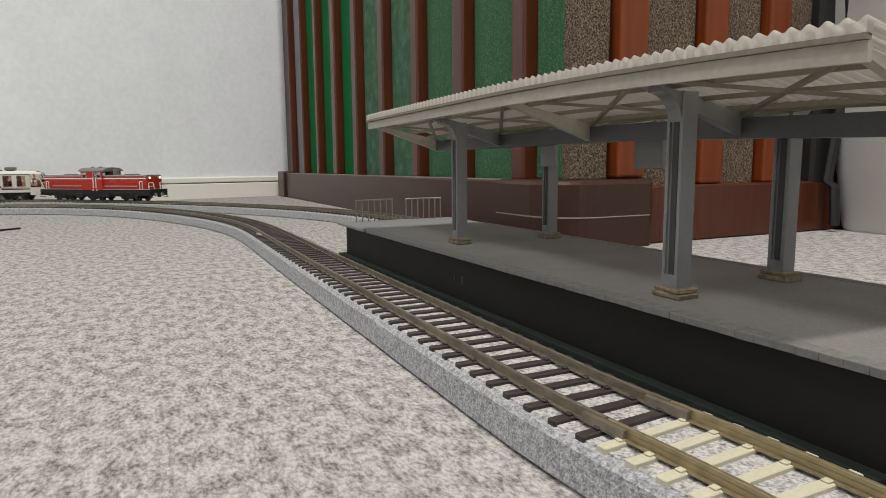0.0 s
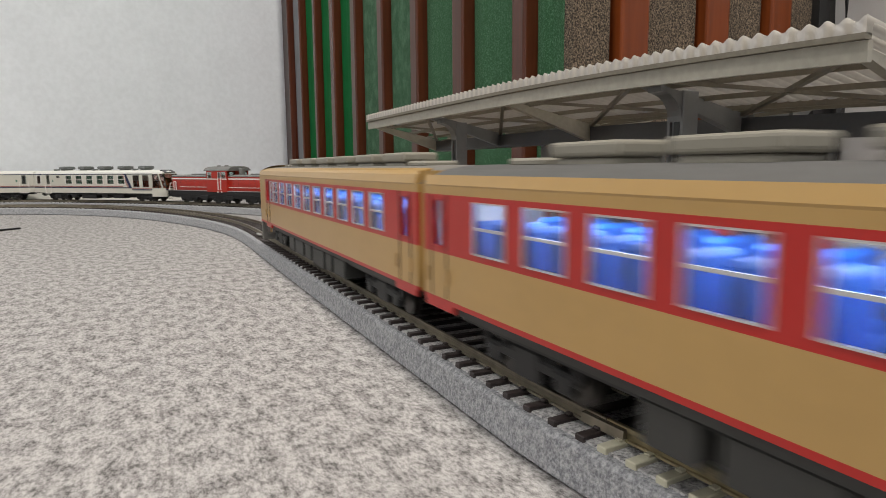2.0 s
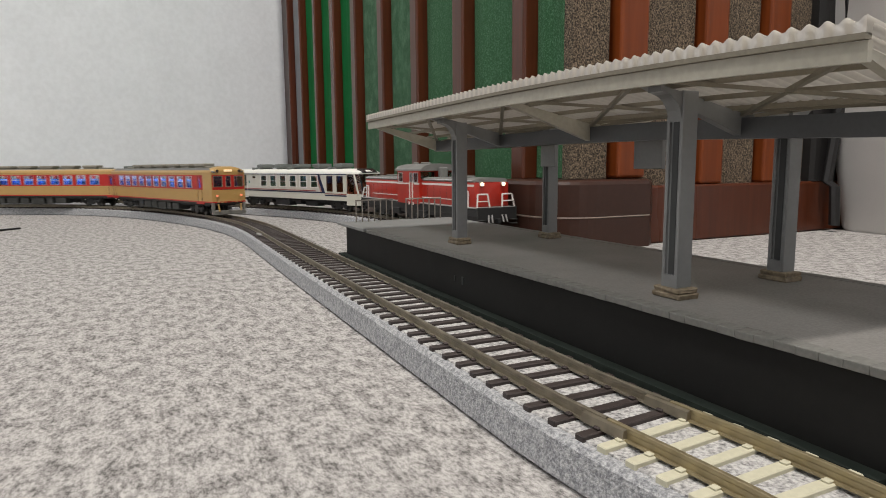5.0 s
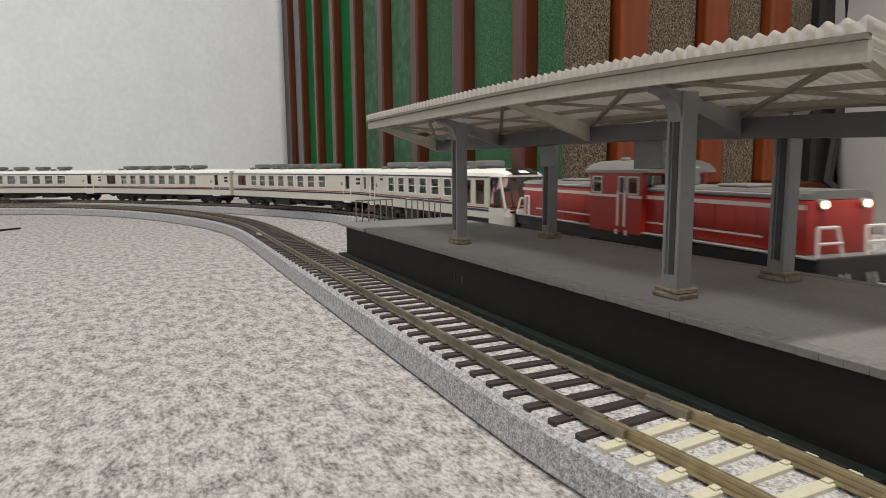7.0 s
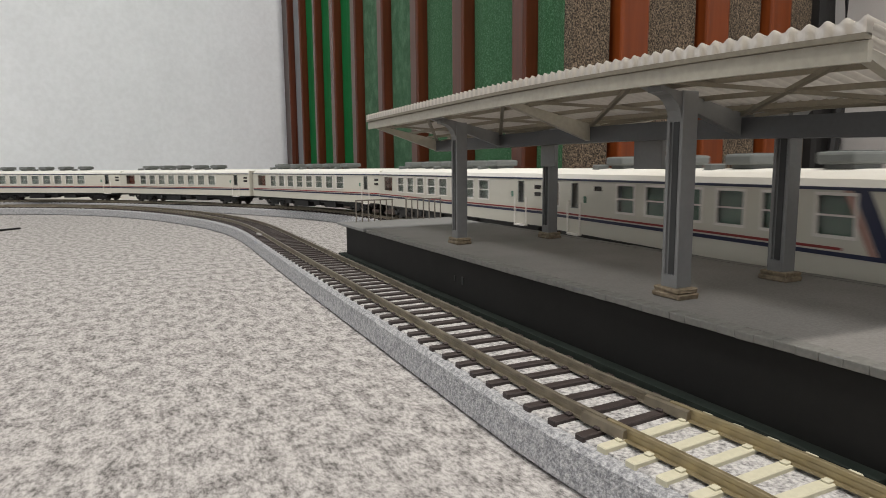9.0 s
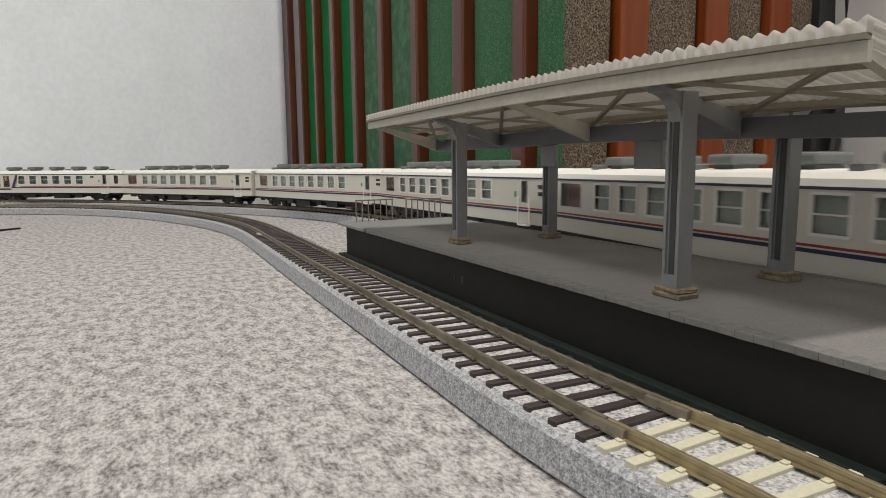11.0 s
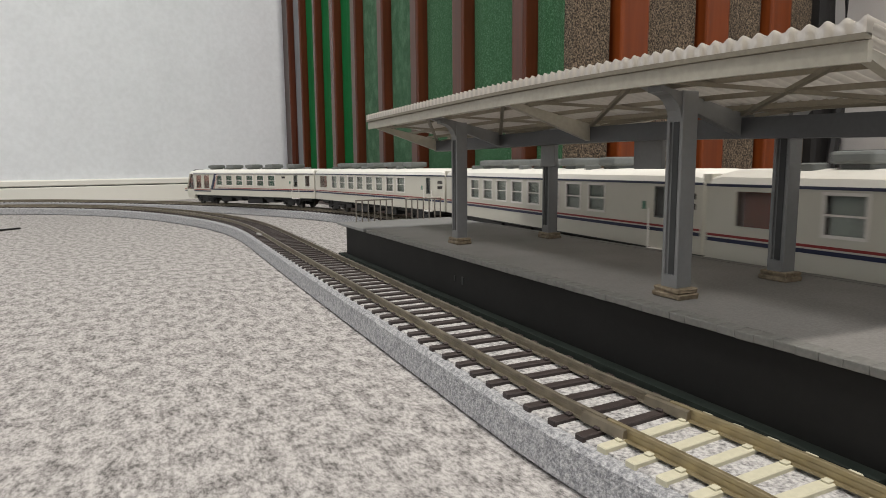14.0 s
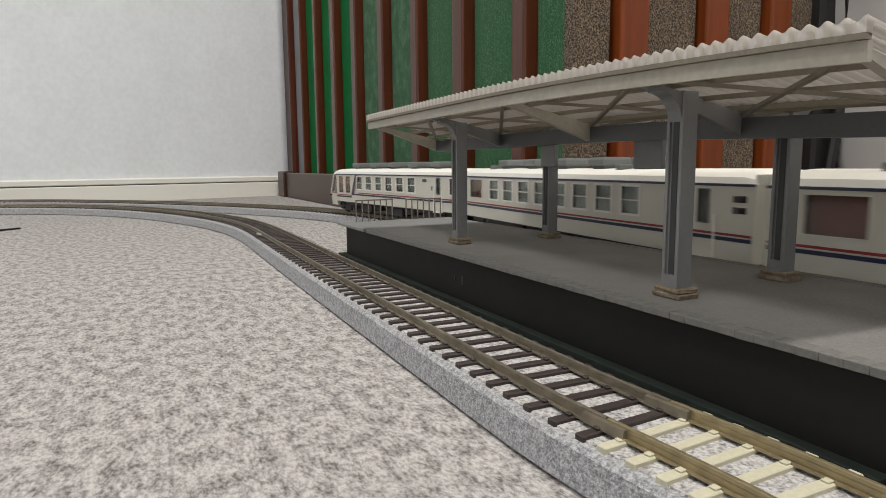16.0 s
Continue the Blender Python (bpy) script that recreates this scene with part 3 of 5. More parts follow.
def build_canopy():
    root = empty("platform_canopy")
    root.location = (0, 0, 0)
    tagged(root, "grey steel platform canopy with corrugated butterfly roof", "canopy")
    pitch = 0.0033
    for sgn in (-1, 1):
        bm = bmesh.new()
        loops = []
        n = int((ROOF_Y1 - ROOF_Y0) / pitch * 8)
        for i in range(n + 1):
            y = ROOF_Y0 + (ROOF_Y1 - ROOF_Y0) * i / n
            wz = 0.00048 * math.cos(2 * math.pi * (y - ROOF_Y0) / pitch)
            top, low = [], []
            for u in (0.0, 0.5, 0.985, 1.0, 1.035):
                x = MIDX + sgn * u * (MIDX - EAVE)
                z = roof_z(x, y) + 0.0029 + wz
                top.append(Vector((x, y, z + 0.00035)))
                low.append(Vector((x, y, z - 0.00035 if u < 0.99 else roof_z(x, y) + 0.0009)))
            loops.append(top + low[::-1])
        loft(bm, loops)
        part("roof_sheet", bm, SLATE, root, "pale grey corrugated roof sheet", smooth=True)
        # fascia along the eave, purlins and cross braces under the sheet
        bm = bmesh.new()
        ys = [ROOF_Y0 + (ROOF_Y1 - ROOF_Y0) * i / 16 for i in range(17)]
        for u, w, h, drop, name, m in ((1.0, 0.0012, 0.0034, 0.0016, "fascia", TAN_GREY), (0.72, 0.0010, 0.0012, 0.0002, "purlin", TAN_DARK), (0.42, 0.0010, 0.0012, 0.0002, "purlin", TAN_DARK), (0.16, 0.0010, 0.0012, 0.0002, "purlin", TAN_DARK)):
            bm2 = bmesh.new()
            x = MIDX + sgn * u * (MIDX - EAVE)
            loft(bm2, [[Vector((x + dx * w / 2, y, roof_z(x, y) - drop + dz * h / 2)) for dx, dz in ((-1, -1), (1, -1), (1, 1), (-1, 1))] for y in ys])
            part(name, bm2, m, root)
        bm.free()
        bm = bmesh.new()
        x = MIDX + sgn * 1.02 * (MIDX - EAVE)
        loft(bm, [[Vector((x + dx * 0.0009, y, roof_z(x, y) + 0.0006 + dz * 0.0005)) for dx, dz in ((-1, -1), (1, -1), (1, 1), (-1, 1))] for y in ys])
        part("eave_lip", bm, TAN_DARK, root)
        stops = [ROOF_Y0 + 0.002, 0.119, 0.181, 0.243, ROOF_Y1 - 0.003]
        for a, b in zip(stops, stops[1:]):
            for p, q in (((0.05, a), (0.97, b)), ((0.97, a), (0.05, b))):
                xa, xb = MIDX + sgn * p[0] * (MIDX - EAVE), MIDX + sgn * q[0] * (MIDX - EAVE)
                bm = bmesh.new()
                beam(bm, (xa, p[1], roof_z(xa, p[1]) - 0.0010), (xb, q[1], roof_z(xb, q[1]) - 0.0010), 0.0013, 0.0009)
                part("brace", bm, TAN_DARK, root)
        for y in stops:
            bm = bmesh.new()
            out = []
            for u, hi, lo in ((1.0, -0.0006, -0.0020), (0.5, -0.0006, -0.0044), (0.03, -0.0006, -0.0066)):
                x = MIDX + sgn * u * (MIDX - EAVE)
                z = roof_z(x, y)
                out.append([Vector((x, y - 0.0011, z + lo)), Vector((x, y + 0.0011, z + lo)), Vector((x, y + 0.0011, z + hi)), Vector((x, y - 0.0011, z + hi))])
            loft(bm, out)
            part("rafter", bm, STEEL_GREY if y in (0.119, 0.243) else TAN_GREY, root)
    ys = [ROOF_Y0 + 0.002, 0.15, 0.2, 0.26, ROOF_Y1 - 0.002]
    bm = bmesh.new()
    loft(bm, [[Vector((MIDX + dx * 0.0030, y, VALLEY + warp(y) - 0.0036 + dz * 0.0027)) for dx, dz in ((-1, -1), (1, -1), (1, 1), (-1, 1))] for y in ys])
    part("gutter", bm, STEEL_DARK, root, "dark grey central gutter beam")
    part("sign_box", slab(0.0775, 0.0795, 0.1660, 0.1800, 0.0590, VALLEY - 0.0030, 0.0003), STEEL_GREY, root, "grey hanging board below the roof")
    part("sign_box", slab(0.0775, 0.0795, 0.2290, 0.2397, 0.0600, VALLEY - 0.0030, 0.0003), STEEL_GREY, root, "grey hanging board below the roof")
    # columns with recessed faces, knee bends and stone feet
    for x, y, sgn in ((0.0345, 0.1158, -1), (0.0785, 0.1195, 1), (0.0370, 0.2405, -1), (0.0828, 0.2395, 1)):
        col = empty("column")
        col.parent = root
        top = roof_z(x, y) - 0.0012
        w, d = 0.0025, 0.0026
        bm = bmesh.new()
        for s2 in (-1, 1):
            box(bm, x - w, x + w, y + s2 * (d - 0.0005) - 0.0005, y + s2 * (d - 0.0005) + 0.0005, PZ + 0.0015, top, 0.0002)
        box(bm, x - w + 0.0008, x + w - 0.0008, y - d + 0.001, y + d - 0.001, PZ + 0.0015, top)
        for z0, z1 in ((PZ + 0.0015, PZ + 0.0058), (top - 0.0035, top)):
            box(bm, x - w * 0.98, x + w * 0.98, y - d * 0.9, y + d * 0.9, z0, z1)
        part("post", bm, STEEL_GREY, col)
        for s2 in (-1, 1):
            part("slot", slab(x + s2 * (w - 0.0007) - 0.00005, x + s2 * (w - 0.0007) + 0.00005, y - 0.0009, y + 0.0009, PZ + 0.0059, top - 0.0036), DARK_SLOT, col)
        bm = bmesh.new()
        r = 0.0068
        cx = x + sgn * (w + r)
        low = roof_z(cx, y) - 0.0036
        cz = low - r
        rim = [(cx - sgn * r * math.cos(radians(90 * k / 8)), cz + r * math.sin(radians(90 * k / 8))) for k in range(9)]
        rim += [(cx, roof_z(cx, y) - 0.0022), (x + sgn * w * 0.9, top - 0.0004), (x + sgn * w * 0.9, cz)]
        loft(bm, [[Vector((px, y + s2 * 0.0021, pz)) for px, pz in rim] for s2 in (-1, 1)])
        part("knee", bm, STEEL_GREY, col)
        foot = bmesh.new()
        rng = random.Random(int(x * 9000 + y * 500))
        box(foot, x - 0.0035, x + 0.0035, y - 0.0045, y + 0.0045, PZ, PZ + 0.0014, 0.0003)
        box(foot, x - 0.0033, x + 0.0033, y - 0.0043, y + 0.0043, PZ + 0.0014, PZ + 0.0027, 0.0003)
        for v in foot.verts:
            v.co += Vector((rng.uniform(-1, 1), rng.uniform(-1, 1), 0)) * 0.00018
        part("stone_foot", foot, BASE_STONE, col, "brown stone column foot")


build_canopy()


# ---- rolling stock: local y runs along the track, z from the rail top ----
def wheelset(bm, y, r=0.0053):
    for x in (-0.0083, 0.0083):
        rod(bm, (x - 0.0011, y, r), (x + 0.0011, y, r), r, 18)
        rod(bm, (x + (0.0011 if x < 0 else -0.0011), y, r), (x + (0.0015 if x < 0 else -0.0015), y, r), r + 0.0006, 18)
    rod(bm, (-0.0083, y, r), (0.0083, y, r), 0.001, 8)


def bogie(parent, y, base, material, axles=2):
    b = empty("bogie")
    b.parent = parent
    b.location = (0, y, 0)
    ys = [-base / 2, base / 2] if axles == 2 else [-base / 2, 0, base / 2]
    for yy in ys:
        part("wheelset", (lambda m: (wheelset(m, yy), m)[1])(bmesh.new()), WHEEL_MAT, b, smooth=True)
    bm = bmesh.new()
    for x in (-0.0128, 0.0128):
        box(bm, x - 0.0011, x + 0.0011, -base / 2 - 0.004, base / 2 + 0.004, 0.0055, 0.0080, 0.0004)
        box(bm, x - 0.0013, x + 0.0013, -0.0055, 0.0055, 0.0025, 0.0095, 0.0006)
        for yy in ys:
            box(bm, x - 0.0015, x + 0.0015, yy - 0.0027, yy + 0.0027, 0.0032, 0.0078, 0.0007)
            rod(bm, (x, yy - 0.0038, 0.0068), (x, yy - 0.0038, 0.0105), 0.0012, 8)
            rod(bm, (x, yy + 0.0038, 0.0068), (x, yy + 0.0038, 0.0105), 0.0012, 8)
    box(bm, -0.0125, 0.0125, -0.004, 0.004, 0.006, 0.0105)
    part("bogie_frame", bm, material, b)
    return b


def roof_loops(w, z_eave, z_top, y0, y1, end_round=0.006, flat=0.55):
    """Arched roof rounded down at both ends."""
    def arch(y, k, shrink):
        pts = []
        for i in range(13):
            a = math.pi * i / 12
            x = math.cos(a) * (w - shrink)
            pts.append(Vector((x, y, z_eave + (z_top - z_eave) * k * math.sin(a) ** flat)))
        return pts
    out = [arch(y0, 0.35, 0.0012), arch(y0 + end_round * 0.25, 0.72, 0.0003), arch(y0 + end_round, 1.0, 0), arch(y1 - end_round, 1.0, 0), arch(y1 - end_round * 0.25, 0.72, 0.0003), arch(y1, 0.35, 0.0012)]
    return out


def wall_with_openings(bm, x, t, y0, y1, z0, z1, holes, oz0, oz1):
    """One side wall of thickness t with rectangular window openings."""
    a, b = (x - t, x) if x > 0 else (x, x + t)
    if oz0 > z0:
        box(bm, a, b, y0, y1, z0, oz0)
    box(bm, a, b, y0, y1, oz1, z1)
    y = y0
    for h0, h1 in sorted(holes):
        if h0 > y:
            box(bm, a, b, y, h0, oz0, oz1)
        y = h1
    if y < y1:
        box(bm, a, b, y, y1, oz0, oz1)


def frame_mesh(w, h, bar, material, lip=0.0006):
    bm = bmesh.new()
    for y0, y1, z0, z1 in ((-w / 2 - lip, w / 2 + lip, -h / 2 - lip, -h / 2 + lip * 0.4), (-w / 2 - lip, w / 2 + lip, h / 2 - lip * 0.4, h / 2 + lip), (-w / 2 - lip, -w / 2 + lip * 0.4, -h / 2 + lip * 0.4, h / 2 - lip * 0.4), (w / 2 - lip * 0.4, w / 2 + lip, -h / 2 + lip * 0.4, h / 2 - lip * 0.4)):
        box(bm, -0.0004, 0.00035, y0, y1, z0, z1)
    if bar:
        box(bm, -0.0003, 0.0002, -w / 2, w / 2, -0.0003, 0.0003)
    return mesh_of("window", bm, material)


def pane_mesh(w, h, material):
    return mesh_of("pane", box(bmesh.new(), -0.0009, -0.0006, -w / 2, w / 2, -h / 2, h / 2), material)


def add_windows(car, half, rows, z, me_frame, me_pane, sides=(-1, 1)):
    for y in rows:
        for sd in sides:
            w = new("window", me_frame)
            w.parent = car
            w.matrix_basis = pose(sd * half, y, z, 0, 0, 0 if sd > 0 else 180)
            p = new("pane", me_pane)
            p.parent = w


def diesel_railcar(name, label, cab_end):
    """Cream and red railcar; cab_end is +1 or -1 along y, the other end has a gangway."""
    car = empty(name)
    tagged(car, label, "railcar", "diesel railcars")
    L, W = 0.1325, 0.0180
    z0, zb0, zb1, ze, zt = 0.0136, 0.0264, 0.0411, 0.0434, 0.0484
    oz0, oz1 = 0.0281, 0.0397
    step = 0.0197 if cab_end > 0 else 0.0203
    wins = [0.0788 - step * i for i in range(10)] if cab_end > 0 else [-0.0838 + step * i for i in range(10)]
    ww = 0.0134
    door_at = [0.1042, -0.1232] if cab_end > 0 else [-0.1074, 0.1237]
    wash_at = [0.0922] if cab_end > 0 else []
    doors = [(y - 0.0040, y + 0.0040) for y in door_at]
    holes = [(y - ww / 2, y + ww / 2) for y in wins] + [(a + 0.0016, b - 0.0016) for a, b in doors] + [(y - 0.0036, y + 0.0036) for y in wash_at]
    bm2, bm3 = bmesh.new(), bmesh.new()
    for sd in (-1, 1):
        x = sd * W
        a, b = (x - 0.001, x) if sd > 0 else (x, x + 0.001)
        part("side_panel", slab(a, b, -L, L, z0 + 0.0012, zb0), CREAM, car, "cream painted lower side")
        part("upper_panel", slab(a, b, -L, L, zb1, ze), CREAM, car, "cream painted strip above the windows")
        box(bm3, a, b, -L, L, z0, z0 + 0.0012)
        # red apron dips under the doors
        for d0, d1 in doors:
            box(bm3, a, b, d0 - 0.004, d1 + 0.004, z0 - 0.0018, z0)
        ra, rb = (-L, L - 0.0187) if cab_end > 0 else (-L + 0.0187, L)
        wall_with_openings(bm2, x, 0.001, ra, rb, zb0, zb1, holes, oz0, oz1)
        ca, cb = (L - 0.0185, L) if cab_end > 0 else (-L, -L + 0.0185)
        part("cab_side", slab(a, b, ca, cb, zb0, zb1), CREAM, car, "cream cab side")
    part("window_band", bm2, RED, car, "red window band")
    part("sill_line", bm3, RED, car, "red lower edge line")
    fm, pm = frame_mesh(ww, oz1 - oz0, True, SILVER, 0.00022), pane_mesh(ww, oz1 - oz0, GLASS)
    add_windows(car, W, wins, (oz0 + oz1) / 2, fm, pm)
    fm2, pm2 = frame_mesh(0.0048, oz1 - oz0, False, RED, 0.0003), pane_mesh(0.0048, oz1 - oz0, GLASS_DARK)
    add_windows(car, W, door_at, (oz0 + oz1) / 2, fm2, pm2)
    add_windows(car, W, wash_at, (oz0 + oz1) / 2, frame_mesh(0.0072, oz1 - oz0, False, SILVER, 0.0003), pane_mesh(0.0072, oz1 - oz0, GLASS_DARK))
    for y in door_at:
        for sd in (-1, 1):
            bm = bmesh.new()
            for yy in (y - 0.0042, y + 0.0042):
                box(bm, sd * W - 0.0002, sd * W + 0.0002, yy - 0.00015, yy + 0.00015, z0 + 0.001, zb1)
            part("door_seam", bm, UNDER_GREY, car)
            bm = bmesh.new()
            rod(bm, (sd * (W + 0.0006), y + 0.0056, 0.0185), (sd * (W + 0.0006), y + 0.0056, 0.0225), 0.0003, 6)
            rod(bm, (sd * (W + 0.0006), y - 0.0056, 0.0185), (sd * (W + 0.0006), y - 0.0056, 0.0225), 0.0003, 6)
            part("handrail", bm, CREAM, car)
    roof = bmesh.new()
    lp = roof_loops(W, ze, zt, -L, L)
    loft(roof, lp, cap=True, closed=True)
    part("roof", roof, ROOF_GREY if cab_end > 0 else ROOF_SLATE, car, "grey arched roof", smooth=True)
    bm = bmesh.new()
    for sd in (-1, 1):
        arc = [lp[2][i] if sd > 0 else lp[2][12 - i] for i in range(4 if cab_end > 0 else 2)]
        rows = []
        for y in (-L + 0.0008, L - 0.0008):
            rows.append([Vector((sd * W, y, ze - 0.0003))] + [Vector((p.x * 1.006 + sd * 0.0001, y, p.z + 0.00012)) for p in arc] + [Vector((arc[-1].x * 0.97, y, ze))])
        part("cantrail", loft(bmesh.new(), rows), CREAM, car, "cream roof shoulder")
    bm.free()
    # end walls
    for e in (-1, 1):
        y = e * L
        bm, br = bmesh.new(), bmesh.new()
        ya, yb = (y - 0.0012, y) if e > 0 else (y, y + 0.0012)
        cab = e == cab_end
        box(bm, -W + 0.001, W - 0.001, ya, yb, z0, zb0)
        if cab:
            box(br, -W + 0.0004, W - 0.0004, ya, yb, zb0 + 0.0003, 0.0294)
            box(br, -W + 0.0004, W - 0.0004, ya, yb, 0.0400, zb1)
            for xa, xb in ((-W + 0.0004, -0.0160), (-0.0062, -0.0028), (0.0028, 0.0062), (0.0160, W - 0.0004)):
                box(br, xa, xb, ya, yb, 0.0294, 0.0400)
            part("end_band", br, RED, car, "red band round the cab windows")
            for xa, xb in ((-0.0160, -0.0062), (-0.0028, 0.0028), (0.0062, 0.0160)):
                f = bmesh.new()
                yo = y + e * 0.0004
                for r in ((xa, xb, 0.0292, 0.0296), (xa, xb, 0.0398, 0.0402), (xa, xa + 0.0004, 0.0296, 0.0398), (xb - 0.0004, xb, 0.0296, 0.0398)):
                    box(f, r[0], r[1], min(y - e * 0.0003, yo), max(y - e * 0.0003, yo), r[2], r[3])
                fr = part("cab_window", f, UNIT_GREY, car)
                part("pane", slab(xa, xb, min(y - e * 0.0009, y - e * 0.0006), max(y - e * 0.0009, y - e * 0.0006), 0.0294, 0.0400), GLASS, fr)
            # brow with lamps and destination sign
            brow = bmesh.new()
            secs = []
            for k, (dy, zz, sh) in enumerate(((0.0, zb1, 0.0), (0.0004, 0.0448, 0.0), (-0.0004, 0.0470, 0.0006), (-0.0024, 0.0486, 0.0016), (-0.0060, 0.0496, 0.0028))):
                secs.append([Vector((sx * (W - sh) , y + e * (dy - 0.0018 * abs(sx) ** 6), zb1 if k == 0 else zb1 + (zz - zb1) * (1 - 0.22 * abs(sx) ** 4))) for sx in [-1 + 2 * i / 12 for i in range(13)]])
            loft(brow, secs, cap=False, closed=False)
            part("brow", brow, CREAM, car, "rounded cream cab brow", smooth=True)
            sg = part("destination_sign", slab(-0.0042, 0.0042, min(y, y + e * 0.0008), max(y, y + e * 0.0008), 0.0443, 0.0465, 0.0003), SIGN_GLOW, car, "softly lit destination sign")
            for x in (-0.0118, 0.0118):
                lamp = part("headlight", rod(bmesh.new(), (x, y - e * 0.002, 0.0450), (x, y + e * 0.0012, 0.0450), 0.0019, 14), CREAM, car)
                part("lens", rod(bmesh.new(), (x, y + e * 0.0012, 0.0450), (x, y + e * 0.0014, 0.0450), 0.0015, 14), LENS_DARK, lamp)
                tail = part("tail_light", rod(bmesh.new(), (x * 1.1, y, 0.0205), (x * 1.1, y + e * 0.0012, 0.0205), 0.0014, 12), CREAM, car)
                part("lens", rod(bmesh.new(), (x * 1.1, y + e * 0.0012, 0.0205), (x * 1.1, y + e * 0.0016, 0.0205), 0.0010, 12), TAIL_RED, tail, "lit red tail lens")
                bm2 = bmesh.new()
                xs = 1 if x > 0 else -1
                for hx, hz in ((0.0085, 0.0165), (0.0065, 0.0145), (0.0105, 0.0150)):
                    rod(bm2, (xs * hx, y + e * 0.0012, hz), (xs * (hx + 0.0022), y + e * 0.0012, hz - 0.0008), 0.00055, 6)
                for hx in (0.0055, 0.0120):
                    rod(bm2, (xs * hx, y + e * 0.0010, 0.0225), (xs * (hx + 0.0028), y + e * 0.0010, 0.0225), 0.0003, 6)
                part("cab_handle", bm2, CREAM, car)
                part("jumper_hose", rod(bmesh.new(), (xs * 0.0122, y + e * 0.0012, 0.0125), (xs * 0.0115, y + e * 0.0018, 0.0050), 0.0008, 6), CREAM, car)
            bm2 = bmesh.new()
            for i in range(9):
                a0 = math.pi * i / 8
                rod(bm2, (0.0035 * math.cos(a0), y + e * 0.0008, 0.0140 + 0.0022 * math.sin(a0)), (0.0035 * math.cos(a0 + 0.39), y + e * 0.0008, 0.0140 + 0.0022 * math.sin(a0 + 0.39)), 0.0003, 5)
            part("nose_ring", bm2, CREAM, car)
            part("red_footline", slab(-W + 0.0006, W - 0.0006, min(y, y + e * 0.0003), max(y, y + e * 0.0003), z0, z0 + 0.0012), RED, car)
            bm2 = bmesh.new()
            box(bm2, -0.0178, 0.0178, min(y - e * 0.003, y + e * 0.0008), max(y - e * 0.003, y + e * 0.0008), 0.0014, 0.0056, 0.0006)
            for sx in (-1, 1):
                box(bm2, sx * 0.0166 - 0.0012, sx * 0.0166 + 0.0012, min(y - e * 0.0030, y + e * 0.0002), max(y - e * 0.0030, y + e * 0.0002), 0.0050, z0)
            part("snow_plough", bm2, PLOUGH, car, "grey pilot plough below the cab")
        else:
            box(bm, -W + 0.001, W - 0.001, ya, yb, zb0, zt - 0.0015)
            part("gangway", slab(-0.0058, 0.0058, min(y, y + e * 0.0022), max(y, y + e * 0.0022), z0 + 0.001, 0.0385, 0.0005), UNDER_GREY, car, "grey gangway bellows")
        part("end_wall", bm, CREAM, car)
        part("coupler", slab(-0.0012, 0.0012, min(y - e * 0.002, y + e * 0.0034), max(y - e * 0.002, y + e * 0.0034), 0.0065, 0.0095, 0.0004), UNDER_BLACK, car)
    # cooling units on the roof
    ys = [-0.0825 + 0.0330 * i for i in range(6)]
    for i, y in enumerate(ys):
        bm = bmesh.new()
        for za, zb, ky, kx in ((-0.0010, 0.0012, 0.0096, 0.0056), (0.0012, 0.0044, 0.0108, 0.0064)):
            box(bm, -kx, kx, y - ky, y + ky, zt + za, zt + zb, 0.0009, 3)
        part("cooling_unit", bm, UNIT_GREY, car, "beige-grey roof cooling unit")
    for y in (-0.103, 0.103):
        part("roof_vent", box(bmesh.new(), -0.006, 0.006, y - 0.007, y + 0.007, zt - 0.0006, zt + 0.0014, 0.0006), UNIT_GREY, car)
    # interior
    part("floor_plate", slab(-W + 0.0012, W - 0.0012, -L + 0.002, L - 0.002, 0.0115, 0.0135), UNDER_GREY, car)
    bm = bmesh.new()
    for y in [w + step / 2 for w in wins] + [wins[0] - step / 2] + wins:
        for sd in (-1, 1):
            xa, xb = sorted((sd * 0.0030, sd * (W - 0.0022)))
            box(bm, xa, xb, y - 0.0016, y + 0.0016, 0.0138, 0.0352, 0.0008)
            box(bm, xa, xb, y - 0.0040, y + 0.0040, 0.0138, 0.0240, 0.0006)
    part("seat_rows", bm, SEAT_BLUE, car, "blue plastic seat rows")
    part("led_strip", slab(-0.004, 0.004, -0.119, 0.119, 0.0417, 0.0423), LED_STRIP, car, "cool white interior light strip")
    part("cab_bulkhead", slab(-W + 0.0015, W - 0.0015, cab_end * 0.1190 - 0.0003, cab_end * 0.1190 + 0.0003, 0.0137, 0.0412), CAB_BLUE, car, "dark blue cab bulkhead")
    part("partition", slab(-W + 0.0015, W - 0.0015, -cab_end * 0.1270 - 0.0003, -cab_end * 0.1270 + 0.0003, 0.0137, 0.0400), INTERIOR, car)
    # underfloor boxes
    rng = random.Random(11)
    y = -0.052
    for wd in (0.016, 0.010, 0.020, 0.013, 0.018, 0.012):
        h = rng.uniform(0.0066, 0.0086)
        for sd in (-1, 1):
            xa, xb = sorted((sd * 0.004, sd * 0.0160))
            part("underfloor_box", slab(xa, xb, y, y + wd, 0.0112 - h, 0.0112, 0.0005), UNDER_GREY, car)
        y += wd + 0.0035
    part("underframe", slab(-0.014, 0.014, -0.119, 0.119, 0.0095, 0.0113), UNDER_BLACK, car)
    bogie(car, -0.0905, 0.026, UNDER_BLACK)
    bogie(car, 0.0905, 0.026, UNDER_BLACK)
    return car


def boxes_bm(rows):
    bm = bmesh.new()
    for r in rows:
        box(bm, *r)
    return bm


